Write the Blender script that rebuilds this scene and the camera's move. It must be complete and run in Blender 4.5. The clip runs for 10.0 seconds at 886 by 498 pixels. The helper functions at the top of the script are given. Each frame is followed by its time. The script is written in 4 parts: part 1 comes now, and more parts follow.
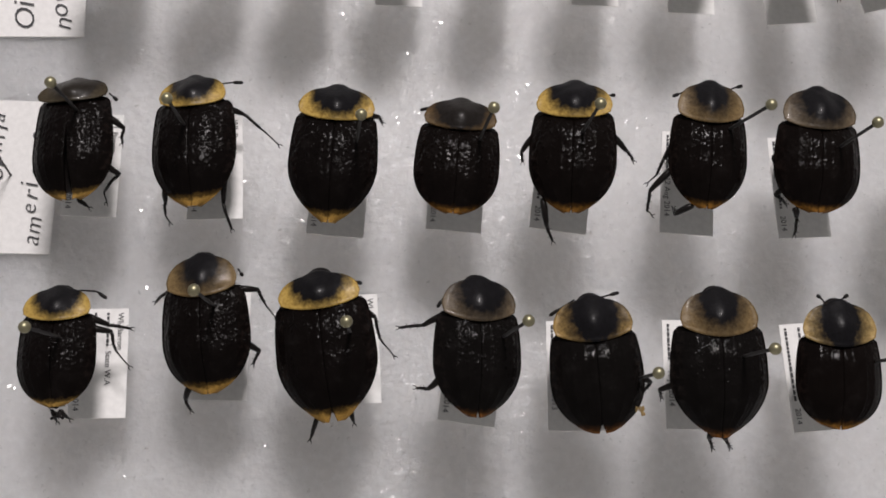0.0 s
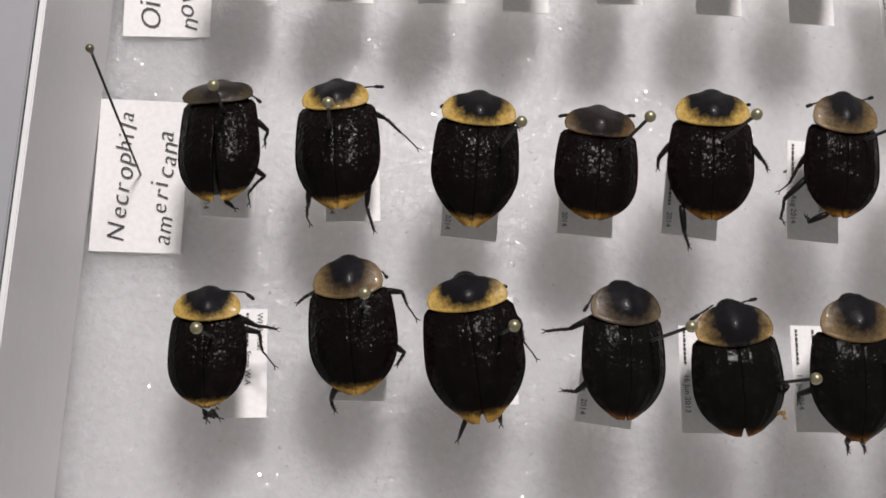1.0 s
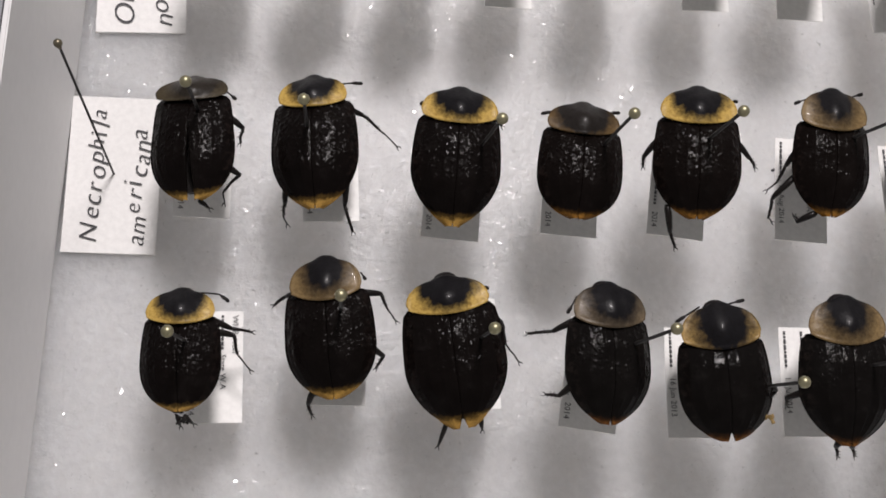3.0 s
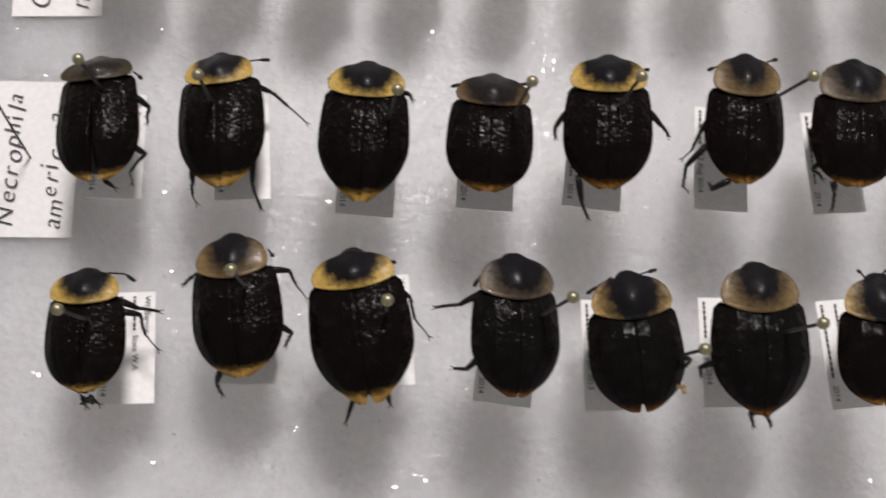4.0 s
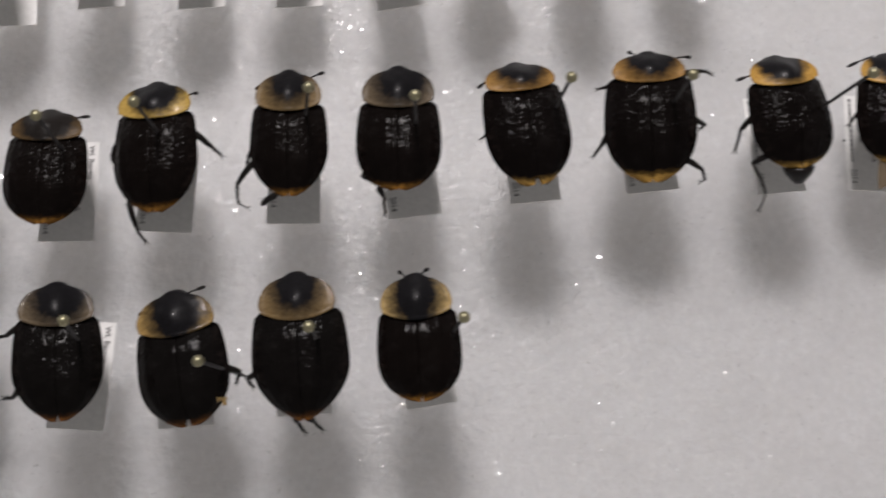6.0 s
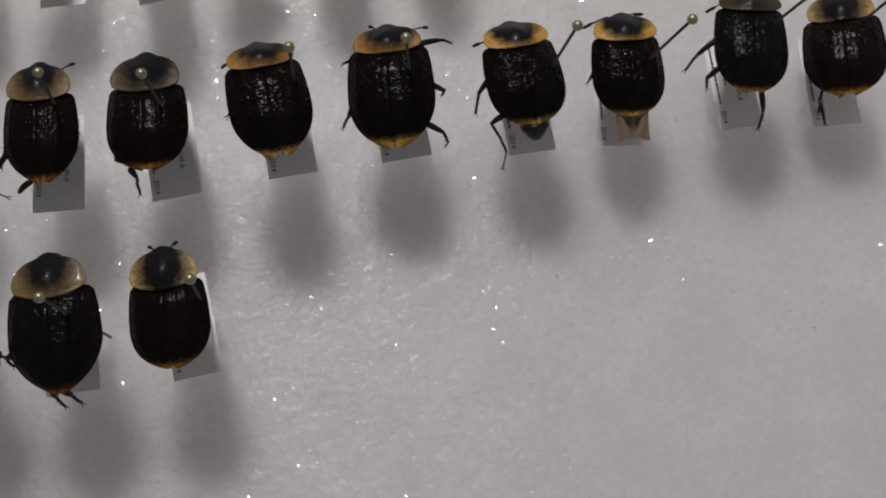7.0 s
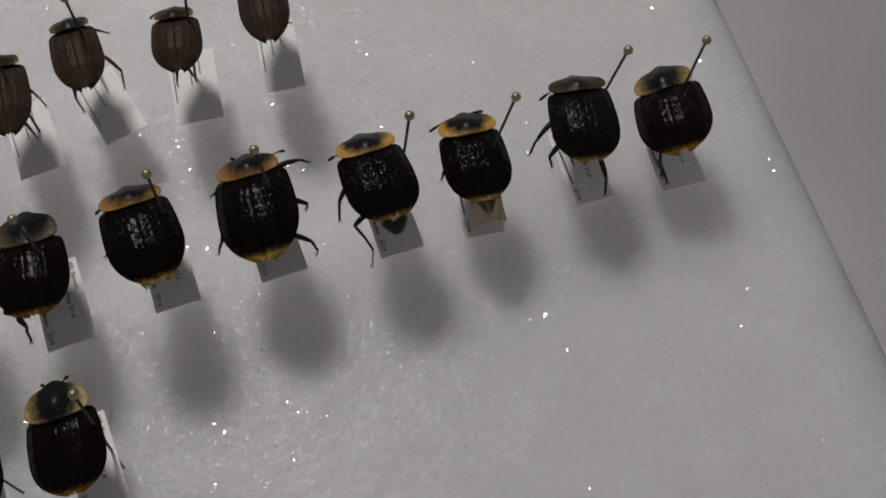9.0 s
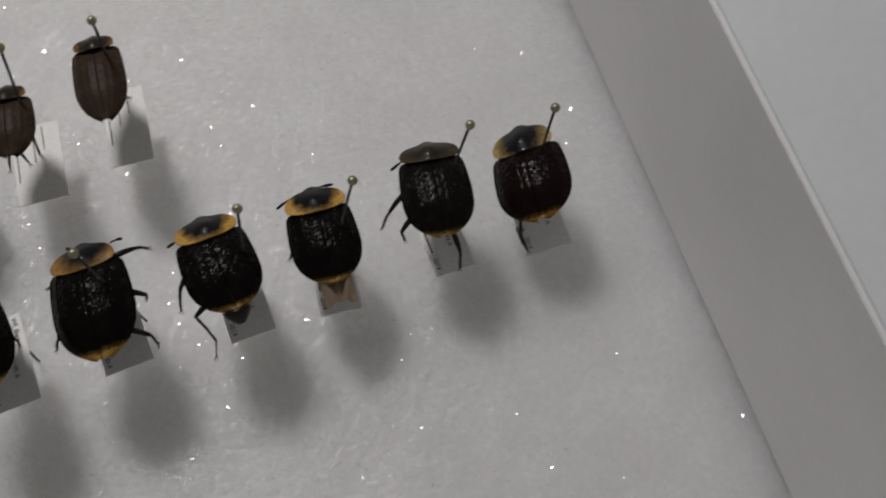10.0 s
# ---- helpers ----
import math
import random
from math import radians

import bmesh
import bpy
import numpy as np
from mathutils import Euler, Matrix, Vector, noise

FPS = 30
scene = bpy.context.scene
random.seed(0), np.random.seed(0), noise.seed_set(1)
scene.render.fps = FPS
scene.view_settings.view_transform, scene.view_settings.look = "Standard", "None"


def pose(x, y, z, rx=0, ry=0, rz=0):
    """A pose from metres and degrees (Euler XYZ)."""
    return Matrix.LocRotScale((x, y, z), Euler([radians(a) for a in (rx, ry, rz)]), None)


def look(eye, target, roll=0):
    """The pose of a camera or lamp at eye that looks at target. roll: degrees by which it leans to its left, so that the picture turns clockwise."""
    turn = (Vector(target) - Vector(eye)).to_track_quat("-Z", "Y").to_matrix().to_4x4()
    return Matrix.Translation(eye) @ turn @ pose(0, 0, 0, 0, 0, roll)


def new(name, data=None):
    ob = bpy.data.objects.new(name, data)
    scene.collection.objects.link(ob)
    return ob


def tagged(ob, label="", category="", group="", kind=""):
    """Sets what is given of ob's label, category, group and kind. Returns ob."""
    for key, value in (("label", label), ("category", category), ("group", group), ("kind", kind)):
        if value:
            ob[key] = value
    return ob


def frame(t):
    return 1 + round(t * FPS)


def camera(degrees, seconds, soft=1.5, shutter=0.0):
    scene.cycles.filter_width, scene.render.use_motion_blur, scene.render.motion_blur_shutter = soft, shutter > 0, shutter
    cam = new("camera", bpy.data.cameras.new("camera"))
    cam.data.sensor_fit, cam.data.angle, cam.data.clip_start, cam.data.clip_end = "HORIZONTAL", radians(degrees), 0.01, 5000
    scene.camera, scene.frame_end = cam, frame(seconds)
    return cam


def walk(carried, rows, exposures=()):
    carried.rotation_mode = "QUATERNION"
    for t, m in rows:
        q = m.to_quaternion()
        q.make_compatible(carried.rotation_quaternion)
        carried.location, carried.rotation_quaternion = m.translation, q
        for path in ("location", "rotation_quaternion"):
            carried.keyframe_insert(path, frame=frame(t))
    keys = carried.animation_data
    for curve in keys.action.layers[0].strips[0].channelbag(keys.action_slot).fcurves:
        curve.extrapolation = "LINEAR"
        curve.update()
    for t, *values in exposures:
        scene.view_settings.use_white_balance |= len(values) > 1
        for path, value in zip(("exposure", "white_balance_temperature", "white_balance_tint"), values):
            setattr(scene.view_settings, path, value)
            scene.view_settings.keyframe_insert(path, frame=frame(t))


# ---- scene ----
cam = camera(39.24, 10.0, 1.7, 0.3)

PATH = [
    (0, -0.02785, -0.03796, 0.15910, 13.782, -3.536, -1.282),
    (0.5, -0.03528, -0.03858, 0.16147, 13.431, -4.372, -1.116),
    (1, -0.04915, -0.03697, 0.15989, 13.522, -5.241, -1.021),
    (1.5, -0.04852, -0.03632, 0.15851, 13.523, -5.184, -1.097),
    (2, -0.04277, -0.03555, 0.15832, 13.542, -5.226, -1.534),
    (2.2, -0.04622, -0.03529, 0.15721, 13.583, -5.568, -1.429),
    (3.5, -0.04778, -0.03693, 0.15621, 13.534, -5.702, -1.183),
    (4, -0.03397, -0.03880, 0.15577, 13.505, -4.272, -2.056),
    (4.5, -0.02122, -0.04320, 0.15780, 14.178, -3.770, -2.663),
    (5, -0.01015, -0.04225, 0.15875, 14.319, -2.832, -3.071),
    (5.5, 0.00436, -0.04144, 0.15908, 14.423, -2.112, -4.497),
    (6, 0.02254, -0.04504, 0.16209, 14.979, -1.671, -6.163),
    (6.2, 0.03059, -0.04623, 0.16533, 15.217, -1.814, -7.046),
    (7.3, 0.05089, -0.06289, 0.16805, 18.217, -1.764, -11.582),
    (7.5, 0.05382, -0.06595, 0.17009, 19.793, -1.497, -12.741),
    (8, 0.06945, -0.08732, 0.17047, 24.531, 0.870, -17.311),
    (8.5, 0.06519, -0.08962, 0.17144, 26.170, 1.363, -19.357),
    (9, 0.05655, -0.08224, 0.16813, 27.549, 0.745, -19.185),
    (9.2, 0.05796, -0.08035, 0.16545, 27.780, 0.784, -18.926),
    (9.5, 0.06728, -0.07351, 0.16568, 26.740, 1.142, -19.403),
    (10, 0.08057, -0.07162, 0.16911, 25.561, 1.233, -21.572),
]
walk(cam, [(t, pose(*p)) for t, *p in PATH], [(0, -0.20, 6500, 10), (1.0, 0.06, 6500, 10), (4.5, -0.02, 6500, 10), (5.5, -0.17, 6500, 10), (6.2, -0.29, 6500, 10), (7.3, -0.82, 6500, 9), (9.0, -0.98, 6450, 6), (10.0, -0.92, 6450, 6)])

# ---- light: one broad lamp beyond the back of the tray, a dim room ----
world = bpy.data.worlds.new("world")
scene.world = world
world.use_nodes = True
world.node_tree.nodes["Background"].inputs[0].default_value = (1.0, 0.955, 0.93, 1)
world.node_tree.nodes["Background"].inputs[1].default_value = 0.25
lamp_data = bpy.data.lights.new("lamp", "AREA")
lamp_data.shape, lamp_data.size = "DISK", 0.14
lamp_data.energy = 5.35
lamp_data.color = (1.0, 0.932, 0.928)
lamp = new("lamp", lamp_data)
lamp.matrix_world = look((0.022, 0.36, 0.62), (0.022, 0.0, 0.0))

MM = 0.001
rng = random.Random(7)


# ---- materials ----
def material(name, colour, rough=0.5, metal=0.0, spec=0.5):
    mat = bpy.data.materials.new(name)
    mat.use_nodes = True
    b = mat.node_tree.nodes["Principled BSDF"]
    b.inputs["Base Color"].default_value = (*colour, 1)
    b.inputs["Roughness"].default_value = rough
    b.inputs["Metallic"].default_value = metal
    b.inputs["Specular IOR Level"].default_value = spec
    return mat, mat.node_tree, b


def node(tree, kind, **values):
    n = tree.nodes.new(kind)
    for key, value in values.items():
        n.inputs[key.replace("_", " ")].default_value = value
    return n


def coords(tree, out="Object"):
    return tree.nodes.new("ShaderNodeTexCoord").outputs[out]


def noise_of(tree, vector, scale, detail=3.0, rough=0.55):
    n = node(tree, "ShaderNodeTexNoise", Scale=scale, Detail=detail, Roughness=rough)
    tree.links.new(vector, n.inputs["Vector"])
    return n.outputs["Fac"]


def ramp(tree, fac, stops):
    r = tree.nodes.new("ShaderNodeValToRGB")
    el = r.color_ramp.elements
    while len(el) < len(stops):
        el.new(0.5)
    for e, (p, c) in zip(el, stops):
        e.position, e.color = p, (*c, 1) if len(c) == 3 else c
    tree.links.new(fac, r.inputs["Fac"])
    return r.outputs["Color"]


def maths(tree, op, a, b, clamp=False):
    m = tree.nodes.new("ShaderNodeMath")
    m.operation, m.use_clamp = op, clamp
    for i, v in enumerate((a, b)):
        if isinstance(v, (int, float)):
            m.inputs[i].default_value = v
        else:
            tree.links.new(v, m.inputs[i])
    return m.outputs[0]


def mixed(tree, fac, a, b):
    m = tree.nodes.new("ShaderNodeMix")
    m.data_type = "RGBA"
    tree.links.new(fac, m.inputs[0])
    for i, v in ((6, a), (7, b)):
        if isinstance(v, tuple):
            m.inputs[i].default_value = (*v, 1)
        else:
            tree.links.new(v, m.inputs[i])
    return m.outputs[2]


def bump(tree, bsdf, height, strength, distance):
    b = node(tree, "ShaderNodeBump", Strength=strength, Distance=distance)
    tree.links.new(height, b.inputs["Height"])
    tree.links.new(b.outputs["Normal"], bsdf.inputs["Normal"])


def foam_material():
    mat, t, b = material("white_foam", (0.62, 0.615, 0.60), 0.55)
    co = coords(t)
    broad, fine, cell = noise_of(t, co, 90, 3), noise_of(t, co, 900, 4, 0.65), noise_of(t, co, 330, 2)
    tone = maths(t, "ADD", maths(t, "MULTIPLY", broad, 0.45), maths(t, "MULTIPLY", fine, 0.55))
    t.links.new(ramp(t, tone, [(0.32, (0.58, 0.573, 0.566)), (0.52, (0.63, 0.623, 0.616)), (0.70, (0.705, 0.70, 0.695))]), b.inputs["Base Color"])
    b.inputs["Subsurface Weight"].default_value = 1.0
    b.inputs["Subsurface Radius"].default_value = (1.0, 0.95, 0.9)
    b.inputs["Subsurface Scale"].default_value = 0.045
    bump(t, b, maths(t, "ADD", fine, maths(t, "MULTIPLY", cell, 1.6)), 0.4, 0.00035)
    # the pressed skin of the sheet: a thin clear gloss over small ripples
    b.inputs["Coat Weight"].default_value = 0.13
    b.inputs["Coat Roughness"].default_value = 0.10
    ripple = node(t, "ShaderNodeBump", Strength=1.0, Distance=0.00034)
    drawn = node(t, "ShaderNodeMapping", Scale=(0.55, 1.0, 1.0))
    t.links.new(co, drawn.inputs["Vector"])
    t.links.new(maths(t, "ADD", noise_of(t, drawn.outputs[0], 1000, 2), noise_of(t, drawn.outputs[0], 380, 2)), ripple.inputs["Height"])
    t.links.new(ripple.outputs[0], b.inputs["Coat Normal"])
    return mat


def film_material():
    """Thin clear skin of a foam cell: almost all light passes, a little is mirrored."""
    mat = bpy.data.materials.new("foam_cell_skin")
    mat.use_nodes = True
    t = mat.node_tree
    t.nodes.remove(t.nodes["Principled BSDF"])
    clear, gloss, mix = t.nodes.new("ShaderNodeBsdfTransparent"), t.nodes.new("ShaderNodeBsdfGlossy"), t.nodes.new("ShaderNodeMixShader")
    gloss.inputs["Roughness"].default_value = 0.12
    mix.inputs[0].default_value = 0.13
    t.links.new(clear.outputs[0], mix.inputs[1])
    t.links.new(gloss.outputs[0], mix.inputs[2])
    t.links.new(mix.outputs[0], t.nodes["Material Output"].inputs["Surface"])
    return mat


def paper_material(name, colour):
    mat, t, b = material(name, colour, 0.75)
    co = coords(t)
    n = noise_of(t, co, 1400, 4)
    dark = tuple(c * 0.90 for c in colour)
    t.links.new(ramp(t, n, [(0.3, dark), (0.7, colour)]), b.inputs["Base Color"])
    bump(t, b, n, 0.25, 0.00005)
    return mat


def card_material(name, colour):
    mat, t, b = material(name, colour, 0.5)
    co = coords(t)
    n, s = noise_of(t, co, 25, 4), noise_of(t, co, 700, 3)
    tone = maths(t, "ADD", maths(t, "MULTIPLY", n, 0.7), maths(t, "MULTIPLY", s, 0.3))
    t.links.new(ramp(t, tone, [(0.3, tuple(c * 0.88 for c in colour)), (0.7, colour)]), b.inputs["Base Color"])
    bump(t, b, s, 0.15, 0.0001)
    return mat


def chitin_material(name, colour):
    mat, t, b = material(name, colour, 0.36, spec=0.2)
    co = coords(t)
    n = noise_of(t, co, 2500, 3)
    t.links.new(ramp(t, n, [(0.35, colour), (0.7, tuple(c * 1.9 for c in colour))]), b.inputs["Base Color"])
    bump(t, b, n, 0.4, 0.0001)
    return mat


def elytra_material(name, body, tip, start, seed, rough=0.19):
    """Dark wing case: body colour, a pale ragged tip from start (0 to 1 along the case), dull rubbed patches."""
    mat, t, b = material(name, body, rough, spec=0.062)
    uv, co = coords(t, "UV"), coords(t)
    sep = t.nodes.new("ShaderNodeSeparateXYZ")
    t.links.new(uv, sep.inputs[0])
    n, fine, mid = noise_of(t, co, 1500, 3), noise_of(t, co, 4200, 3), noise_of(t, co, 380 + seed, 3)
    crescent = maths(t, "ADD", sep.outputs[1], maths(t, "MULTIPLY", maths(t, "POWER", sep.outputs[0], 3.0), 0.05))
    ragged = maths(t, "ADD", crescent, maths(t, "MULTIPLY", maths(t, "SUBTRACT", n, 0.5), 0.09))
    edge = ramp(t, ragged, [(start - 0.035, (0, 0, 0)), (start + 0.005, (0.28, 0.22, 0.2)), (start + 0.035, (1, 1, 1))])
    dusty = ramp(t, mid, [(0.35, body), (0.62, tuple(c * 1.2 + 0.0006 for c in body)), (0.78, tuple(c * 1.6 + 0.003 for c in body))])
    pale = ramp(t, fine, [(0.3, tuple(c * 0.65 for c in tip)), (0.65, tip)])
    margin = maths(t, "MULTIPLY", ramp(t, sep.outputs[0], [(0.74, (0, 0, 0)), (0.88, (1, 1, 1))]), ramp(t, n, [(0.48, (0, 0, 0)), (0.62, (0.8, 0.8, 0.8))]))
    dusty = mixed(t, margin, dusty, tuple(c * 2.2 + d for c, d in zip(body, (0.005, 0.0034, 0.0028))))
    t.links.new(mixed(t, edge, dusty, pale), b.inputs["Base Color"])
    t.links.new(maths(t, "ADD", maths(t, "MULTIPLY", mid, 0.3), rough - 0.17), b.inputs["Roughness"])
    # shiny knobs between the ribs, dense on the fore disc and gone towards the tip
    cells = node(t, "ShaderNodeTexVoronoi", Scale=1600.0, Randomness=1.0)
    t.links.new(co, cells.inputs["Vector"])
    relief = t.nodes.new("ShaderNodeAttribute")
    relief.attribute_name = "relief"
    where = maths(t, "MULTIPLY", ramp(t, sep.outputs[1], [(0.03, (0.2, 0.2, 0.2)), (0.14, (1, 1, 1)), (0.5, (0.8, 0.8, 0.8)), (0.8, (0.08, 0.08, 0.08))]), relief.outputs["Fac"])
    where = maths(t, "MULTIPLY", where, ramp(t, mid, [(0.36, (0.25, 0.25, 0.25)), (0.58, (1, 1, 1))]))
    worn = ramp(t, n, [(0.36, (0.15, 0.15, 0.15)), (0.6, (1, 1, 1))])
    knobs = maths(t, "MULTIPLY", maths(t, "MULTIPLY", ramp(t, cells.outputs["Distance"], [(0.0, (1, 1, 1)), (0.6, (0, 0, 0))]), where), worn)
    grain = maths(t, "ADD", maths(t, "MULTIPLY", n, 0.2), maths(t, "MULTIPLY", fine, 0.1))
    bump(t, b, maths(t, "ADD", grain, maths(t, "MULTIPLY", knobs, 0.95)), 1.0, 0.00016)
    return mat


def pronotum_material(name, rim, spot, centre, radii, seed, stain=0.35, soft=0.13):
    """Shield: rim colour with a dark soft-edged spot at centre, freckled towards the spot."""
    mat, t, b = material(name, rim, 0.38, spec=0.15)
    uv, co = coords(t, "UV"), coords(t)
    sep = t.nodes.new("ShaderNodeSeparateXYZ")
    t.links.new(uv, sep.inputs[0])
    n, fine = noise_of(t, co, 700 + 60 * seed, 3), noise_of(t, co, 3000, 3)
    dx = maths(t, "DIVIDE", maths(t, "SUBTRACT", sep.outputs[0], centre[0]), radii[0])
    dy = maths(t, "DIVIDE", maths(t, "SUBTRACT", sep.outputs[1], centre[1]), radii[1])
    r = maths(t, "SQRT", maths(t, "ADD", maths(t, "MULTIPLY", dx, dx), maths(t, "MULTIPLY", dy, dy)), 0)
    r = maths(t, "ADD", r, maths(t, "MULTIPLY", maths(t, "SUBTRACT", n, 0.5), 0.75))
    between = tuple(rim[i] * stain + spot[i] * (1 - stain) for i in range(3))
    shade = ramp(t, maths(t, "MULTIPLY", r, 0.5), [(0.53 - soft * 0.85, spot), (0.53, between), (0.55 + soft, rim)])
    freckle = t.nodes.new("ShaderNodeMix")
    freckle.data_type, freckle.blend_type = "RGBA", "MULTIPLY"
    freckle.inputs[0].default_value = 1.0
    t.links.new(shade, freckle.inputs[6])
    t.links.new(ramp(t, fine, [(0.28, (0.62, 0.56, 0.50)), (0.58, (1, 1, 1))]), freckle.inputs[7])
    t.links.new(freckle.outputs[2], b.inputs["Base Color"])
    b.inputs["Coat Weight"].default_value = 0.05
    bump(t, b, maths(t, "ADD", n, fine), 0.35, 0.00008)
    return mat


FOAM = foam_material()
PAPER = paper_material("white_paper", (0.87, 0.865, 0.85))
CARD = paper_material("white_card", (0.75, 0.745, 0.735))
INK = material("black_ink", (0.02, 0.02, 0.024), 0.6)[0]
PRINT = material("printed_ink", (0.07, 0.07, 0.075), 0.7)[0]
BOARD = card_material("tray_board", (0.68, 0.68, 0.685))
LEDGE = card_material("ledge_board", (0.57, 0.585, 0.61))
# ledge board again, its colour darkened to offset the brighter exposure over the left side
LEDGE_DARKENED = card_material("ledge_darkened_board", (0.27, 0.275, 0.29))
TABLE = card_material("table_board", (0.30, 0.29, 0.28))
ENAMEL = material("black_enamel", (0.011, 0.010, 0.010), 0.3)[0]
BRASS = material("brass", (0.30, 0.28, 0.18), 0.42, 0.85)[0]
BRONZE = material("dark_bronze", (0.16, 0.14, 0.10), 0.4, 0.8)[0]
GLINT = film_material()
CHITIN = chitin_material("black_chitin", (0.005, 0.0038, 0.0035))
DOWNY = chitin_material("downy_chitin", (0.022, 0.018, 0.016))
BROWN_CHITIN = chitin_material("brown_chitin", (0.04, 0.026, 0.016))
WING = material("hind_wing_membrane", (0.17, 0.13, 0.085), 0.4)[0]
DEBRIS = card_material("dry_debris", (0.30, 0.20, 0.07))

BLACK = (0.0030, 0.0021, 0.0019)
ELYTRA = {
    "yellow": elytra_material("elytra_yellow_tip", BLACK, (0.33, 0.20, 0.055), 0.945, 0),
    "broad": elytra_material("elytra_broad_tip", BLACK, (0.33, 0.195, 0.05), 0.92, 20),
    "amber": elytra_material("elytra_amber_tip", (0.0034, 0.0023, 0.0020), (0.20, 0.095, 0.02), 0.94, 40),
    "rust": elytra_material("elytra_rust_tip", (0.0036, 0.0030, 0.0028), (0.14, 0.058, 0.016), 0.955, 60, 0.18),
    "thin": elytra_material("elytra_thin_tip", (0.0040, 0.0038, 0.0032), (0.30, 0.18, 0.05), 0.965, 70, 0.27),
    "brown": elytra_material("elytra_red_brown", (0.0055, 0.0030, 0.0024), (0.30, 0.15, 0.03), 0.95, 80),
    "plain": elytra_material("elytra_plain", (0.0042, 0.0035, 0.0033), (0.12, 0.06, 0.02), 0.975, 100, 0.22),
    "small": elytra_material("elytra_grey_brown", (0.030, 0.0195, 0.0135), (0.034, 0.022, 0.015), 0.97, 30, 0.42),
}
SPOT = (0.0055, 0.0052, 0.0066)
PRONOTA = {
    "gold": pronotum_material("pronotum_gold", (0.42, 0.285, 0.075), SPOT, (0.5, 0.72), (0.33, 0.58), 1),
    "gold_small": pronotum_material("pronotum_gold_small", (0.46, 0.27, 0.065), SPOT, (0.5, 0.72), (0.33, 0.64), 2),
    "tan": pronotum_material("pronotum_tan", (0.30, 0.17, 0.05), SPOT, (0.54, 0.76), (0.36, 0.66), 3, 0.45, soft=0.2),
    "horn": pronotum_material("pronotum_horn", (0.17, 0.117, 0.054), SPOT, (0.5, 0.72), (0.31, 0.58), 4, 0.45, soft=0.2),
    "grey": pronotum_material("pronotum_grey", (0.125, 0.095, 0.06), SPOT, (0.55, 0.68), (0.38, 0.64), 5, 0.45, soft=0.2),
    "pale": pronotum_material("pronotum_pale", (0.36, 0.24, 0.085), SPOT, (0.54, 0.62), (0.36, 0.86), 6, 0.3, soft=0.2),
    "black": pronotum_material("pronotum_black", (0.38, 0.27, 0.11), SPOT, (0.5, 0.58), (0.32, 0.92), 10, 0.35, soft=0.2),
    "dull": pronotum_material("pronotum_dull", (0.05, 0.038, 0.022), (0.022, 0.018, 0.013), (0.5, 0.6), (0.34, 0.6), 11, 0.6),
    "dark": pronotum_material("pronotum_dark", (0.10, 0.062, 0.024), (0.013, 0.011, 0.010), (0.5, 0.60), (0.38, 0.66), 7, 0.5),
    "umber": pronotum_material("pronotum_umber", (0.05, 0.04, 0.024), (0.018, 0.015, 0.012), (0.55, 0.6), (0.34, 0.56), 8, 0.6),
    "small": pronotum_material("pronotum_small", (0.22, 0.12, 0.03), (0.022, 0.017, 0.013), (0.5, 0.55), (0.40, 0.8), 9, 0.5),
}


# ---- builders ----
def part(name, bm, mat, parent, label="", smooth=True):
    me = bpy.data.meshes.new(name)
    bm.to_mesh(me)
    bm.free()
    me.materials.append(mat)
    if smooth:
        for p in me.polygons:
            p.use_smooth = True
    ob = new(name, me)
    ob.parent = parent
    return tagged(ob, label)


def thing(name, place, label, category, group="", kind=""):
    ob = new(name)
    ob.empty_display_size = 0.004
    ob.matrix_basis = place
    return tagged(ob, label, category, group, kind)


def box(bm, x0, x1, y0, y1, z0, z1, bevel=0.0):
    m = Matrix.Translation(((x0 + x1) / 2, (y0 + y1) / 2, (z0 + z1) / 2)) @ Matrix.Diagonal((x1 - x0, y1 - y0, z1 - z0, 1))
    made = bmesh.ops.create_cube(bm, size=1, matrix=m)
    if bevel:
        edges = list({e for v in made["verts"] for e in v.link_edges})
        bmesh.ops.bevel(bm, geom=edges, offset=bevel, segments=2, affect="EDGES")


def tube(bm, points, radii, sides=8):
    """A round bar along points with a radius at each."""
    pts = [Vector(p) for p in points]
    rings = []
    for i, p in enumerate(pts):
        ahead = (pts[min(i + 1, len(pts) - 1)] - pts[max(i - 1, 0)]).normalized()
        side = ahead.cross(Vector((0, 0, 1)))
        side = side.normalized() if side.length > 1e-4 else Vector((1, 0, 0))
        up = side.cross(ahead)
        rings.append([bm.verts.new(p + radii[i] * (math.cos(a) * side + math.sin(a) * up)) for a in [2 * math.pi * k / sides for k in range(sides)]])
    for a, b in zip(rings, rings[1:]):
        for k in range(sides):
            bm.faces.new((a[k], a[(k + 1) % sides], b[(k + 1) % sides], b[k]))
    bm.faces.new(rings[0][::-1])
    bm.faces.new(rings[-1])


def sheet(bm, rows, uvs=None):
    """A grid of points (rows of equal length) as quads, with uv pairs."""
    vs = [[bm.verts.new(p) for p in row] for row in rows]
    layer = bm.loops.layers.uv.new("uv") if uvs else None
    for i in range(len(rows) - 1):
        for j in range(len(rows[0]) - 1):
            f = bm.faces.new((vs[i][j], vs[i][j + 1], vs[i + 1][j + 1], vs[i + 1][j]))
            if layer:
                for loop, (a, c) in zip(f.loops, ((i, j), (i, j + 1), (i + 1, j + 1), (i + 1, j))):
                    loop[layer].uv = uvs[a][c]


def smoothstep(a, b, x):
    x = min(1.0, max(0.0, (x - a) / (b - a)))
    return x * x * (3 - 2 * x)


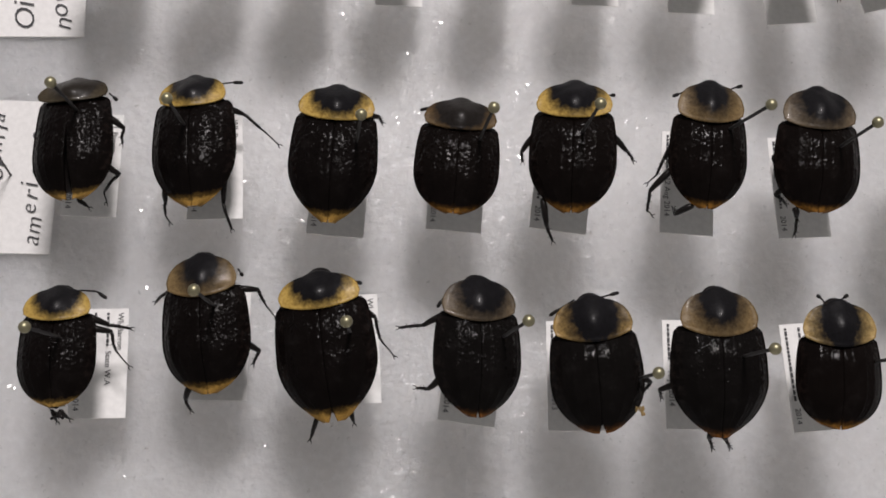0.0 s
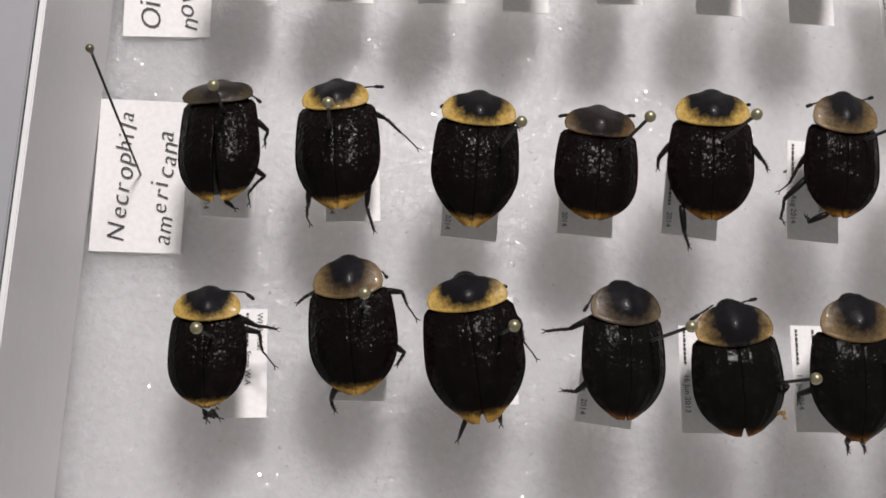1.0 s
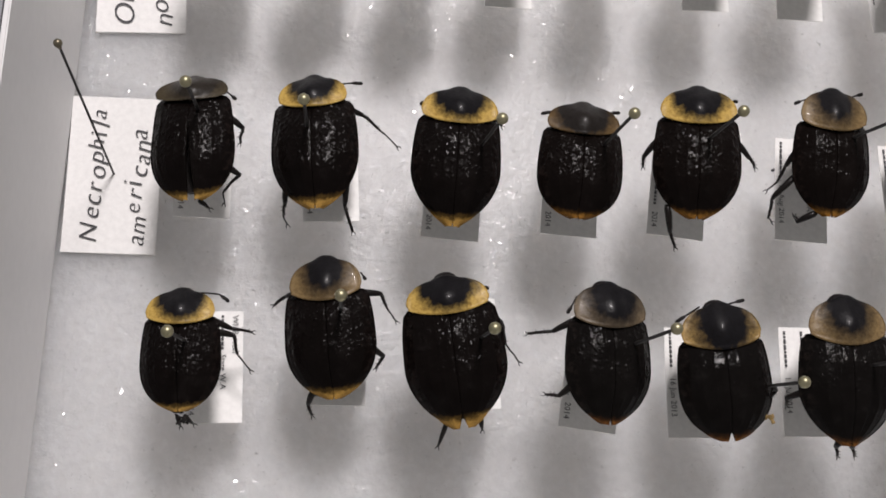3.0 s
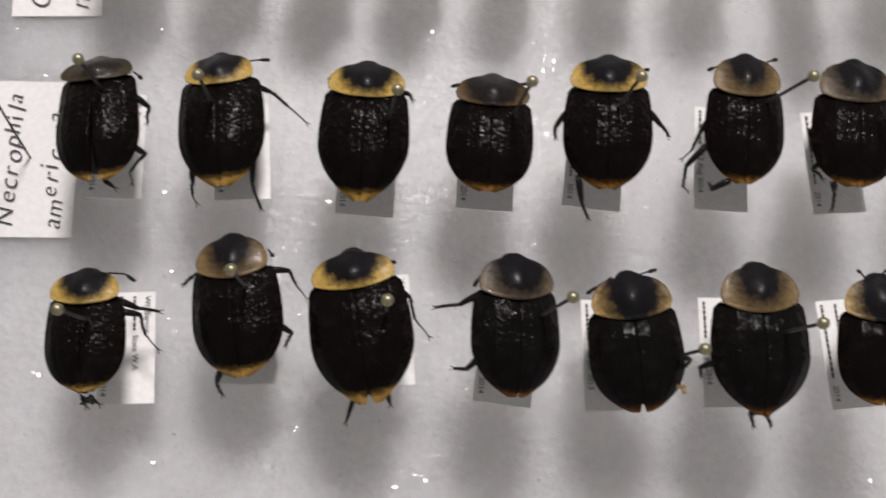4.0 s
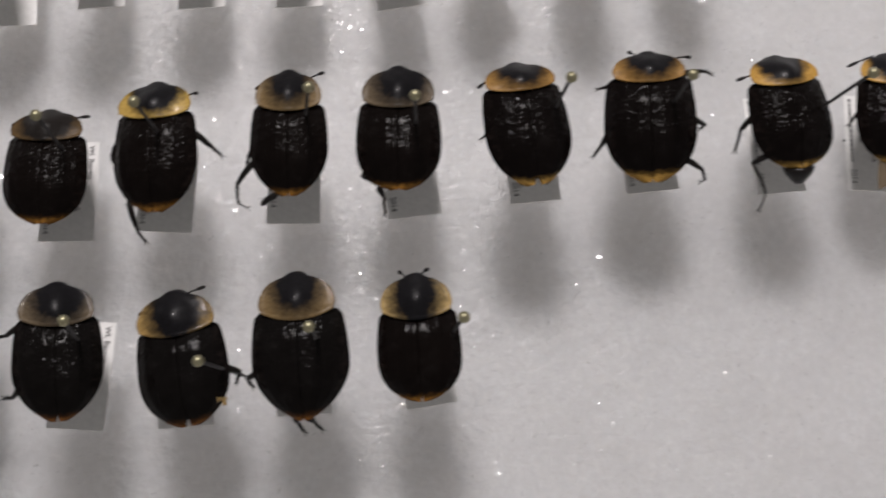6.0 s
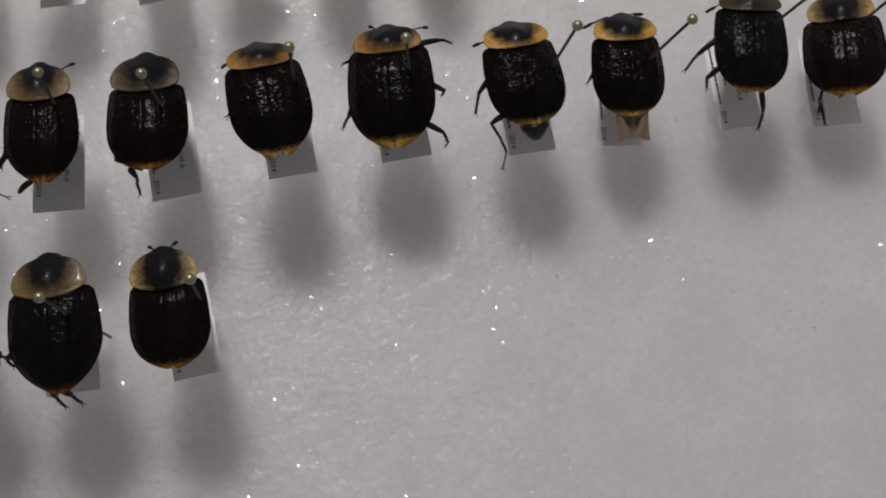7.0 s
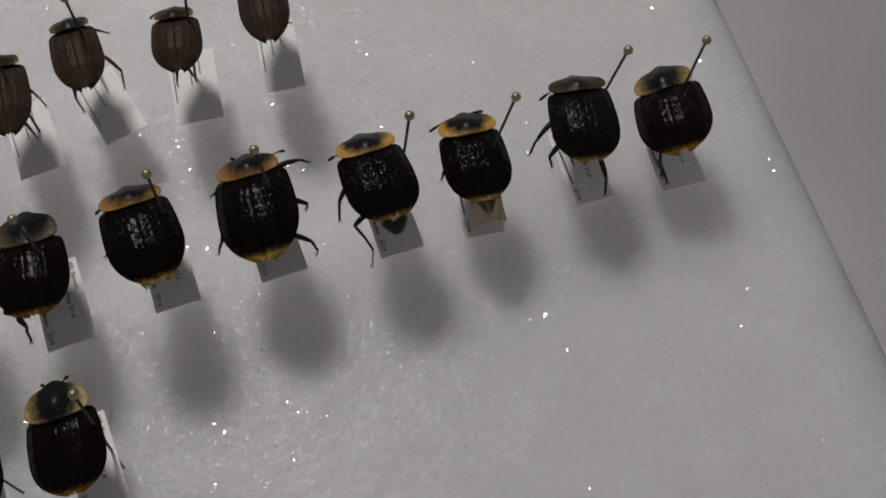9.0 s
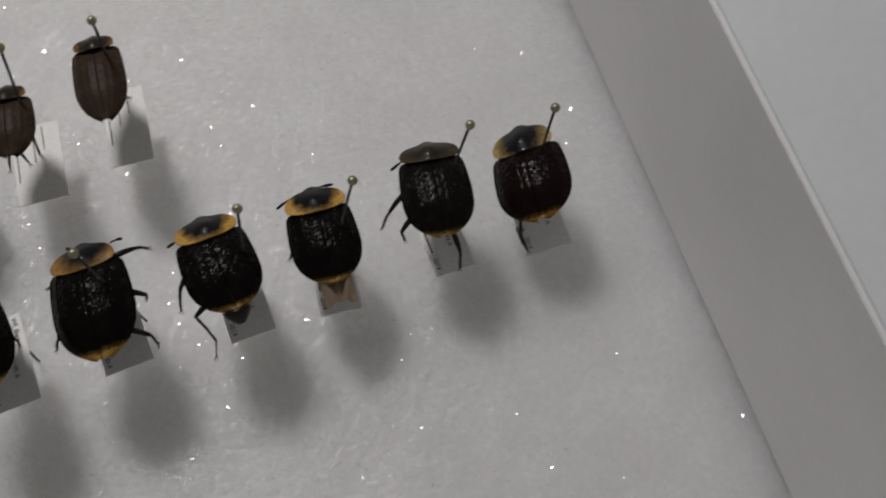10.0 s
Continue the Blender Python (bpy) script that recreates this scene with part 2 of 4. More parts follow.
def outline(v, taper):
    """Half width of the wing cases, 0 to 1, at v along their length; taper 0 blunt to 1 pointed."""
    if v < 0.48:
        w = 0.87 + 0.13 * math.sin(math.pi / 2 * (v / 0.48) ** 0.75)
        return w * (0.93 + 0.07 * smoothstep(0.0, 0.05, v))
    x = (v - 0.48) / 0.52
    blunt = (1 - x ** 2.7) ** 0.58
    sharp = (1 - x ** 1.75) ** 0.82
    return math.hypot((1 - taper) * blunt + taper * sharp, 0.13 * smoothstep(0.6, 1, x))


def dome(u, v, height):
    env = 0.45 + 0.55 * smoothstep(-0.1, 0.30, v) - 0.70 * smoothstep(0.55, 1.0, v) ** 1.3
    body = (1 - min(1.0, u / 0.97) ** 2.2) ** 0.8
    lip = 0.03 * smoothstep(0.93, 1.0, u)
    return height * (env * body + lip)


def elytron(side, p, seed):
    """One wing case: domed, with a flat raised margin, three ribs and rough knobs between them."""
    nu, nv, L, half = 32, 76, p["length"], p["width"] / 2
    rough, gap = p["rough"], p["gap"]
    top, uvs = [], []
    for i in range(nv + 1):
        v = i / nv
        row, uv = [], []
        for j in range(nu + 1):
            u = j / nu
            w = outline(v, p["taper"])
            x = half * w * u
            z = dome(u, v, p["height"])
            y = 0.35 * MM - L * v + 0.1 * MM * smoothstep(0.8, 1.0, v) * u
            fade = smoothstep(0.02, 0.12, v) * (1 - smoothstep(0.80, 0.95, v)) * (1 - smoothstep(0.80, 0.92, u))
            for c in (0.27, 0.53, 0.76):
                z += 0.07 * MM * math.exp(-((u - c) / 0.03) ** 2) * fade
            q = Vector((x / MM * 3.0 + 17 * seed, y / MM * 2.2, side * 3.1))
            knob = max(0.0, noise.noise(q) - 0.06) * 1.3
            wrinkle = noise.noise(q * 2.3)
            z += rough * fade * (0.13 * MM * knob + 0.03 * MM * wrinkle) * (1 - 0.8 * smoothstep(0.45, 0.8, v))
            if u > 0.90:
                z += 0.10 * MM * rough * max(0.0, math.sin(v * 70 + seed)) * fade
            z -= 0.07 * MM * math.exp(-(u / 0.03) ** 2)
            x += 0.008 * MM + gap * max(0.0, v - p["split"]) / max(0.01, 1 - p["split"]) * MM
            row.append((side * x, y, z))
            uv.append((u, v))
        x, y, z = row[-1]
        row.append((x * 0.985, y, z - 0.22 * MM))
        uv.append((1.0, uv[-1][1]))
        row.append((x * 0.86, y + 0.15 * MM, z - 0.75 * MM))
        uv.append((1.0, uv[-1][1]))
        top.append(row)
        uvs.append(uv)
    x0 = [(r[0][0], r[0][1], r[0][2] - 0.4 * MM) for r in top]
    bm = bmesh.new()
    sheet(bm, [[a] + r for a, r in zip(x0, top)], [[u[0]] + u for u in uvs])
    relief = bm.verts.layers.float.new("relief")
    for v in bm.verts:
        v[relief] = rough
    if side > 0:
        bmesh.ops.reverse_faces(bm, faces=bm.faces)
    return bm


def pronotum(p, seed):
    """The shield behind the head: broad, domed in the middle, with a thin flat rim, bent down in front."""
    na, nb, half, L = 34, 18, p["shield_width"] / 2, p["shield_length"]
    rows, uvs = [], []
    for i in range(nb + 1):
        b = i / nb
        g = max(0.30, (1 - b ** 2.5) ** 0.52) * (0.945 + 0.055 * smoothstep(0, 0.22, b))
        row, uv = [], []
        for j in range(na + 1):
            a = 2 * j / na - 1
            x = half * g * a
            curve = -0.21 * L * max(0.0, math.cos(a * math.pi / 2)) ** 1.1 * (1 - b) + 0.05 * L * abs(a) ** 6 * (1 - b)
            y = L * b + curve - 0.09 * L * a * a * b ** 4
            disc = math.exp(-((a * g) / 0.45) ** 2 - ((b - 0.44) / 0.46) ** 2)
            z = 1.15 * MM + p["shield_height"] * disc + 0.45 * MM * math.cos(a * math.pi / 2) * (1 - b) - p["droop"] * L * b ** 1.5 * 0.5 - 0.12 * p["shield_height"] * abs(a) ** 2
            z += 0.06 * MM * noise.noise(Vector((x / MM * 0.9 + seed * 5, y / MM, 2.0)))
            z += 0.10 * MM * smoothstep(0.90, 1.0, abs(a))
            z += 0.15 * MM * (1 - smoothstep(0.0, 0.06, b))
            row.append((x, y, z))
            uv.append((0.5 + 0.5 * a * g, b))
        rows.append(row)
        uvs.append(uv)
    under = lambda r, k: [(x * k, y, z - 0.22 * MM) for x, y, z in r]
    rows = [[(x, y + 0.5 * MM, z - 0.45 * MM) for x, y, z in rows[0]], under(rows[0], 0.995)] + rows + [under(rows[-1], 0.97), [(x * 0.8, y - 0.4 * MM, z - 0.6 * MM) for x, y, z in rows[-1]]]
    uvs = [uvs[0], uvs[0]] + uvs + [uvs[-1], uvs[-1]]
    rows = [[(r[0][0] * 0.99, r[0][1], r[0][2] - 0.25 * MM)] + r + [(r[-1][0] * 0.99, r[-1][1], r[-1][2] - 0.25 * MM)] for r in rows]
    uvs = [[u[0]] + u + [u[-1]] for u in uvs]
    bm = bmesh.new()
    sheet(bm, rows, uvs)
    return bm


def abdomen(p):
    """The dark body under the wing cases."""
    rows, n = [], 20
    for i in range(15):
        v = i / 14
        w = p["width"] / 2 * outline(min(v, 0.985), p["taper"]) * 0.88
        y = 0.5 * MM - p["length"] * v * 0.93
        d = p["depth"] * (0.9 - 0.55 * smoothstep(0.5, 1, v))
        rows.append([(w * math.cos(a), y, 0.25 * MM - (d if math.sin(a) < 0 else 0.2 * MM) * abs(math.sin(a))) for a in [2 * math.pi * k / n for k in range(n)] + [0]])
    bm = bmesh.new()
    sheet(bm, rows)
    bm.faces.new([bm.verts.new(q) for q in rows[-1][:-1]])
    bmesh.ops.recalc_face_normals(bm, faces=bm.faces)
    return bm


def scutellum(p):
    s = p["width"] * 0.13
    rows = []
    for i in range(8):
        b = i / 7
        rows.append([(s * (1 - b) * k, -0.14 * p["shield_length"] - s * 1.1 * b, dome(0, 0.04 + 0.06 * b, p["height"]) + 0.12 * MM - 0.10 * MM * abs(k) - 0.05 * MM * b) for k in (-1, -0.6, -0.2, 0.2, 0.6, 1)])
    bm = bmesh.new()
    sheet(bm, rows)
    bmesh.ops.reverse_faces(bm, faces=bm.faces)
    return bm


def head_of(p):
    s = p["shield_width"]
    bm = bmesh.new()
    m = Matrix.Translation((0, p["shield_length"] * 0.80, -p["droop"] * p["shield_length"] * 0.5 - 0.35 * MM)) @ Matrix.Diagonal((s * 0.17, s * 0.15, s * 0.10, 1))
    bmesh.ops.create_uvsphere(bm, u_segments=16, v_segments=10, radius=1, matrix=m)
    for k in (-1, 1):
        e = Matrix.Translation((k * s * 0.15, p["shield_length"] * 0.80, -p["droop"] * p["shield_length"] * 0.5 - 0.3 * MM)) @ Matrix.Diagonal((s * 0.035,) * 3 + (1,))
        bmesh.ops.create_uvsphere(bm, u_segments=8, v_segments=6, radius=1, matrix=e)
    return bm


def bent(points, kind, scale=1.0):
    """A leg or a feeler through points (millimetres, beetle's own frame), with joints and thickness by segment."""
    if kind == "ant":
        bm = bmesh.new()
        path, rad, n = [], [], 12
        for i in range(n + 1):
            f = i / n * (len(points) - 1)
            k = min(int(f), len(points) - 2)
            a, b = points[k], points[k + 1]
            x, y = a[0] + (b[0] - a[0]) * (f - k), a[1] + (b[1] - a[1]) * (f - k)
            path.append((x * MM, y * MM, -1.2 * MM + 0.4 * MM * math.sin(i / n * 2.5)))
            rad.append((0.10 if i < n * 0.62 else 0.21 if i < n else 0.10) * MM * scale * (1 + 0.16 * (i % 2)))
        tube(bm, path, rad, 8)
        return bm
    widths, pieces = ((0.37, 0.26), (0.24, 0.17), (0.14, 0.09)), []
    for i, (a, b) in enumerate(zip(points, points[1:])):
        bm = bmesh.new()
        w0, w1 = widths[min(i, 2)]
        if len(points) == 2:
            w0, w1 = 0.26, 0.12
        path, rad = [], []
        for k in range(7):
            f = k / 6
            bulge = math.sin(math.pi * f) * (0.10 if i == 0 else -0.02)
            jitter = 0.10 * noise.noise(Vector((a[0] + f * 3, a[1], i)))
            path.append(((a[0] + (b[0] - a[0]) * f + jitter) * MM, (a[1] + (b[1] - a[1]) * f) * MM, (-0.5 - 1.2 * (i + f) + 0.35 * math.sin(math.pi * f)) * MM))
            rad.append((w0 + (w1 - w0) * f + bulge) * MM * scale * (1.0 if k else 0.8))
        tube(bm, path, rad, 8)
        if i == 1:
            for k in range(1, 6):
                x, y, z = path[k]
                s = 0.35 * MM * (1 if k % 2 else -1)
                d = Vector((b[0] - a[0], b[1] - a[1], 0)).normalized()
                tube(bm, [(x, y, z), (x - d.y * s + d.x * 0.2 * MM, y + d.x * s + d.y * 0.2 * MM, z)], (0.07 * MM, 0.02 * MM), 4)
        pieces.append(bm)
    a, b = Vector((*points[-2], 0)), Vector((*points[-1], 0))
    d, z = (b - a).normalized(), (-0.5 - 1.2 * (len(points) - 1)) * MM
    for s in (-1, 1):
        e = b * MM
        tube(pieces[-1], [(e.x, e.y, z), (e.x + (d.x * 0.3 - s * d.y * 0.22) * MM, e.y + (d.y * 0.3 + s * d.x * 0.22) * MM, z - 0.1 * MM),
                          (e.x + (d.x * 0.5 - s * d.y * 0.2) * MM, e.y + (d.y * 0.5 + s * d.x * 0.2) * MM, z - 0.3 * MM)], (0.08 * MM, 0.06 * MM, 0.02 * MM), 5)
    return pieces


COUNT = [0]


def beetle(label, place, turn, size, shield, look_of, shape=(0.35, 1.0), tilt=(0, 0), legs=(), feelers=(), split=(0.96, 0.15), group="row of pinned beetles", scale=1.0, droop=0.42, tail=None):
    """place x, y, z and all sizes in millimetres; size: width and length of the wing cases; shield: width and length of the pronotum."""
    COUNT[0] += 1
    seed = COUNT[0]
    p = {"width": size[0] * MM, "length": size[1] * MM, "shield_width": shield[0] * MM, "shield_length": shield[1] * MM, "height": size[0] * 0.235 * MM,
         "shield_height": shield[0] * 0.145 * MM, "droop": droop, "taper": shape[0], "rough": shape[1], "split": split[0], "gap": split[1], "depth": size[0] * 0.20 * MM}
    ob = thing("beetle", pose(place[0] * MM, place[1] * MM, place[2] * MM, tilt[0], tilt[1], turn), label, "beetle", group)
    dark = BROWN_CHITIN if look_of[0] == "small" else CHITIN
    part("abdomen", abdomen(p), dark, ob)
    for side in (-1, 1):
        part("elytron", elytron(side, p, seed), ELYTRA[look_of[0]], ob)
    part("scutellum", scutellum(p), DOWNY, ob)
    part("pronotum", pronotum(p, seed), PRONOTA[look_of[1]], ob)
    part("head", head_of(p), dark, ob)
    if tail:
        bm = bmesh.new()
        rows = [0, 0.25, 0.5, 0.75, 1]
        tube(bm, [(0, (0.9 - size[1] - tail[1] * f) * MM, (-0.7 - 0.9 * f) * MM) for f in rows], [tail[0] / 2 * MM * (1 - 0.75 * f ** 1.6) for f in rows], 12)
        part("tail", bm, dark, ob, "dark end of the abdomen")
    for points in legs:
        first, *rest = bent(points, "leg", scale)
        leg = part("leg", first, dark, ob)
        for name, bm in zip(("tibia", "tarsus"), rest):
            part(name, bm, dark, leg)
    for points in feelers:
        part("antenna", bent(points, "ant", scale), dark, ob)
    return ob


def insect_pin(top, foot, label, group="insect pins", thick=1.0, metal=None):
    """A pin from foot (in the foam) to top, millimetres, with a ball head."""
    a, b = Vector(foot) * MM, Vector(top) * MM
    way = (b - a).normalized()
    ob = thing("insect_pin", Matrix.Translation(a), label, "pin", group)
    bm = bmesh.new()
    tube(bm, [-way * 5 * MM, -way * 4 * MM, Vector(), b - a], [r * thick for r in (0.02 * MM, 0.2 * MM, 0.2 * MM, 0.2 * MM)], 10)
    part("shaft", bm, ENAMEL, ob)
    bm = bmesh.new()
    bmesh.ops.create_uvsphere(bm, u_segments=20, v_segments=14, radius=0.66 * MM * thick, matrix=Matrix.Translation(b - a))
    tube(bm, [b - a - way * 0.95 * MM, b - a - way * 0.5 * MM], (0.27 * MM * thick, 0.38 * MM * thick), 12)
    part("pin_head", bm, metal or BRASS, ob, "small metal ball head")
    return ob


def lettering(text, size, wobble=0.0, shear=0.0, thin=0.0):
    """The text as a flat mesh that reads along +x from the origin."""
    bm, x = bmesh.new(), 0.0
    pieces = list(text) if wobble else [text]
    for ch in pieces:
        if ch == " ":
            x += size * 0.4
            continue
        cu = bpy.data.curves.new("lettering", "FONT")
        cu.body, cu.size, cu.shear, cu.offset, cu.resolution_u = ch, size, shear, thin * size, 3
        tmp = bpy.data.objects.new("lettering", cu)
        scene.collection.objects.link(tmp)
        deps = bpy.context.evaluated_depsgraph_get()
        me = bpy.data.meshes.new_from_object(tmp.evaluated_get(deps))
        wide = max((v.co.x for v in me.vertices), default=0)
        turn = Matrix.Translation((x, wobble * size * rng.uniform(-1, 1), 0)) @ Matrix.Rotation(wobble * rng.uniform(-1, 1), 4, "Z") @ Matrix.Scale(1 + wobble * rng.uniform(-1, 1), 4)
        me.transform(turn)
        bm.from_mesh(me)
        x += wide + size * 0.045
        bpy.data.objects.remove(tmp)
        bpy.data.curves.remove(cu)
        bpy.data.meshes.remove(me)
    return bm


def leaf(bm, wide, long, thick, curl, cells=8):
    """A paper rectangle from its lower left corner, slightly curled, with thickness."""
    rows = lambda dz: [[(wide * i / 4, long * j / cells, dz + curl * ((2 * j / cells - 1) ** 2) + curl * 0.4 * (i / 4 - 0.5)) for i in range(5)] for j in range(cells + 1)]
    sheet(bm, rows(0))
    sheet(bm, rows(-thick))
    top = rows(0)
    low = rows(-thick)
    ring = [(0, i) for i in range(5)] + [(j, 4) for j in range(1, cells + 1)] + [(cells, i) for i in range(3, -1, -1)] + [(j, 0) for j in range(cells - 1, 0, -1)]
    for (a, b), (c, d) in zip(ring, ring[1:] + ring[:1]):
        bm.faces.new([bm.verts.new(q) for q in (top[a][b], top[c][d], low[c][d], low[a][b])])
    bmesh.ops.remove_doubles(bm, verts=bm.verts, dist=1e-7)
    bmesh.ops.recalc_face_normals(bm, faces=bm.faces)


def bar(x0, x1, y, high, z, gaps):
    """A line of print too small to read, as short bars along x."""
    bm, x = bmesh.new(), x0
    while x < x1:
        w = min(gaps * rng.uniform(0.5, 1.6), x1 - x)
        box(bm, x, x + w, y, y + high, z, z + 0.01 * MM)
        x += w + 0.13 * MM
    return bm


def data_label(corner, turn, wide, long, date, label, group="data labels", curl=0.12, faint=False):
    """A printed paper label on a pin, its lower left corner at corner (millimetres); the lines of print run down its length."""
    ob = thing("data_label", pose(corner[0] * MM, corner[1] * MM, corner[2] * MM, 0, 0, turn), label, "label", group)
    bm = bmesh.new()
    leaf(bm, wide * MM, long * MM, 0.12 * MM, curl * MM)
    part("paper", bm, PAPER, ob, smooth=False)
    down = Matrix.Translation((0, long * MM, 0)) @ Matrix.Rotation(-math.pi / 2, 4, "Z")
    z = (curl + 0.05) * MM
    lines = []
    if not faint:
        lines.append(("WI, Barron", 0.5, wide - 1.25))
        lines.append(("State W.A", 5.2, wide - 2.65))
        lines.append((date, long - 0.45 - 0.62 * len(date), 0.50))
    for text, start, across in lines:
        bm = lettering(text, 1.0 * MM)
        bm.transform(down @ Matrix.Translation((start * MM, across * MM, z)))
        part("lettering", bm, PRINT, ob, smooth=False)
    for x0, x1, across in ((0.5, 4.6, wide - 2.6), (0.5, long * 0.5, wide - 4.1), (0.5, long - 1.2 - 0.66 * len(date), 0.55)):
        bm = bar(x0 * MM, x1 * MM, across * MM, (0.16 if faint else 0.3) * MM, z, 0.42 * MM)
        bm.transform(down)
        part("print_line", bm, PRINT, ob, smooth=False)
    return ob


def name_card(corner, turn, wide, long, lines, label):
    """A hand-lettered card lying on the foam; its lines read upward along its length."""
    ob = thing("name_card", pose(corner[0] * MM, corner[1] * MM, corner[2] * MM, 0, 0, turn), label, "label")
    bm = bmesh.new()
    leaf(bm, wide * MM, long * MM, 0.25 * MM, 0.10 * MM)
    part("card", bm, CARD, ob, smooth=False)
    up = Matrix.Rotation(math.pi / 2, 4, "Z")
    for text, size, start, across in lines:
        bm = lettering(text, size * MM, wobble=0.13, shear=0.24, thin=-0.009)
        bm.transform(Matrix.Translation((across * MM, start * MM, 0.22 * MM)) @ up)
        part("lettering", bm, INK, ob, smooth=False)
    return ob


# ---- the tray ----
SLANT = 0.066  # the side walls lean off the rows of beetles


def slab(name, x0, x1, y0, y1, z0, z1, mat, label, category, bevel=0.00015):
    bm = bmesh.new()
    box(bm, x0, x1, y0, y1, z0, z1, bevel)
    for v in bm.verts:
        v.co.x += SLANT * v.co.y
    ob = part(name, bm, mat, None, smooth=False)
    return tagged(ob, label, category, kind="structure")


def foam_floor():
    nx, ny, x0, x1, y0, y1 = 280, 114, -0.18, 0.24, -0.102, 0.132
    rows = []
    for j in range(ny + 1):
        y = y0 + (y1 - y0) * j / ny
        row = []
        for i in range(nx + 1):
            x = x0 + (x1 - x0) * i / nx
            q = Vector((x * 220, y * 220, 0))
            z = 0.00016 * noise.noise(q) + 0.0001 * noise.noise(q * 2.7)
            row.append((x + SLANT * y, y, z - 0.0002))
        rows.append(row)
    bm = bmesh.new()
    sheet(bm, rows)
    bm.verts.ensure_lookup_table()
    grid = [[bm.verts[j * (nx + 1) + i] for i in range(nx + 1)] for j in range(ny + 1)]
    ring = grid[0] + [r[-1] for r in grid[1:-1]] + grid[-1][::-1] + [r[0] for r in grid[-2:0:-1]]
    low = [bm.verts.new((v.co.x, v.co.y, -0.010)) for v in ring]
    for k in range(len(ring)):
        m = (k + 1) % len(ring)
        bm.faces.new((ring[k], low[k], low[m], ring[m]))
    bm.faces.new(low[::-1])
    bmesh.ops.recalc_face_normals(bm, faces=bm.faces)
    return tagged(part("floor", bm, FOAM, None), "white foam sheet lining the bottom of the tray", "foam", kind="structure")


foam_floor()
slab("tray_wall", 0.1405, 0.1412, -0.10, 0.13, 0.0, 0.0485, BOARD, "pale grey board side wall of the specimen tray", "tray wall")
slab("tray_wall", -0.0812, -0.0805, -0.10, 0.13, 0.0, 0.0335, BOARD, "pale grey board side wall of the specimen tray", "tray wall")
slab("tray_wall", -0.0812, 0.1412, 0.13, 0.132, 0.0, 0.038, BOARD, "pale grey board end wall of the specimen tray", "tray wall")
slab("tray_wall", -0.0812, 0.1412, -0.102, -0.10, 0.0, 0.038, BOARD, "pale grey board end wall of the specimen tray", "tray wall")
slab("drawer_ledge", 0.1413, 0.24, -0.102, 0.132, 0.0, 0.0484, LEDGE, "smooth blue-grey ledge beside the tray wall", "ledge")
# left ledge wears the darkened copy so both sides render about equally bright
slab("drawer_ledge", -0.18, -0.0813, -0.102, 0.132, 0.0, 0.0339, LEDGE_DARKENED, "smooth blue-grey ledge beside the tray wall", "ledge")
# unseen base, added in white to send light back up through the foam
slab("added_tray_base", -0.18, 0.24, -0.102, 0.132, -0.0111, -0.0101, BOARD, "unseen white board added under the foam to return light", "tray base")
slab("table", -0.9, 0.9, -0.7, 0.7, -0.04, -0.0112, TABLE, "dull grey table top under the tray", "table")


def foam_glints():
    """Torn cell skins of the foam: tiny glossy flakes at all angles, lying on the sheet."""
    verts, faces = [], []
    r = random.Random(5)
    for _ in range(17000):
        if r.random() < 0.45 and verts:  # torn cells come in small drifts
            x, y = x + r.gauss(0, 0.0009), y + r.gauss(0, 0.0004)
            x, y = min(0.139, max(-0.079, x)), min(0.10, max(-0.075, y))
        else:
            x, y = r.uniform(-0.079, 0.139), r.uniform(-0.075, 0.10)
        s, a = 0.00006 + 0.00020 * r.random() ** 3, r.uniform(0, 6.28)
        tilt, way = math.radians(r.uniform(1, 21)), r.uniform(0, 6.28)
        n = Vector((math.sin(tilt) * math.cos(way), math.sin(tilt) * math.sin(way), math.cos(tilt)))
        t = n.orthogonal().normalized()
        t.rotate(Matrix.Rotation(a, 3, n))
        b = n.cross(t)
        c = Vector((x + SLANT * y, y, 0.00012 + s * math.sin(tilt) * 0.5))
        k = len(verts)
        long = r.uniform(0.6, 2.0)
        verts += [c + t * s * long, c + (t * 0.3 + b) * s, c - (t * 0.8 * long - b * 0.2) * s, c - (b * 0.9 - t * 0.1) * s]
        faces.append((k, k + 1, k + 2, k + 3))
    me = bpy.data.meshes.new("foam_glints")
    me.from_pydata(verts, [], faces)
    me.materials.append(GLINT)
    tagged(new("foam_glints", me), "tiny glossy torn cells on the foam surface", "foam texture", kind="stuff")


foam_glints()


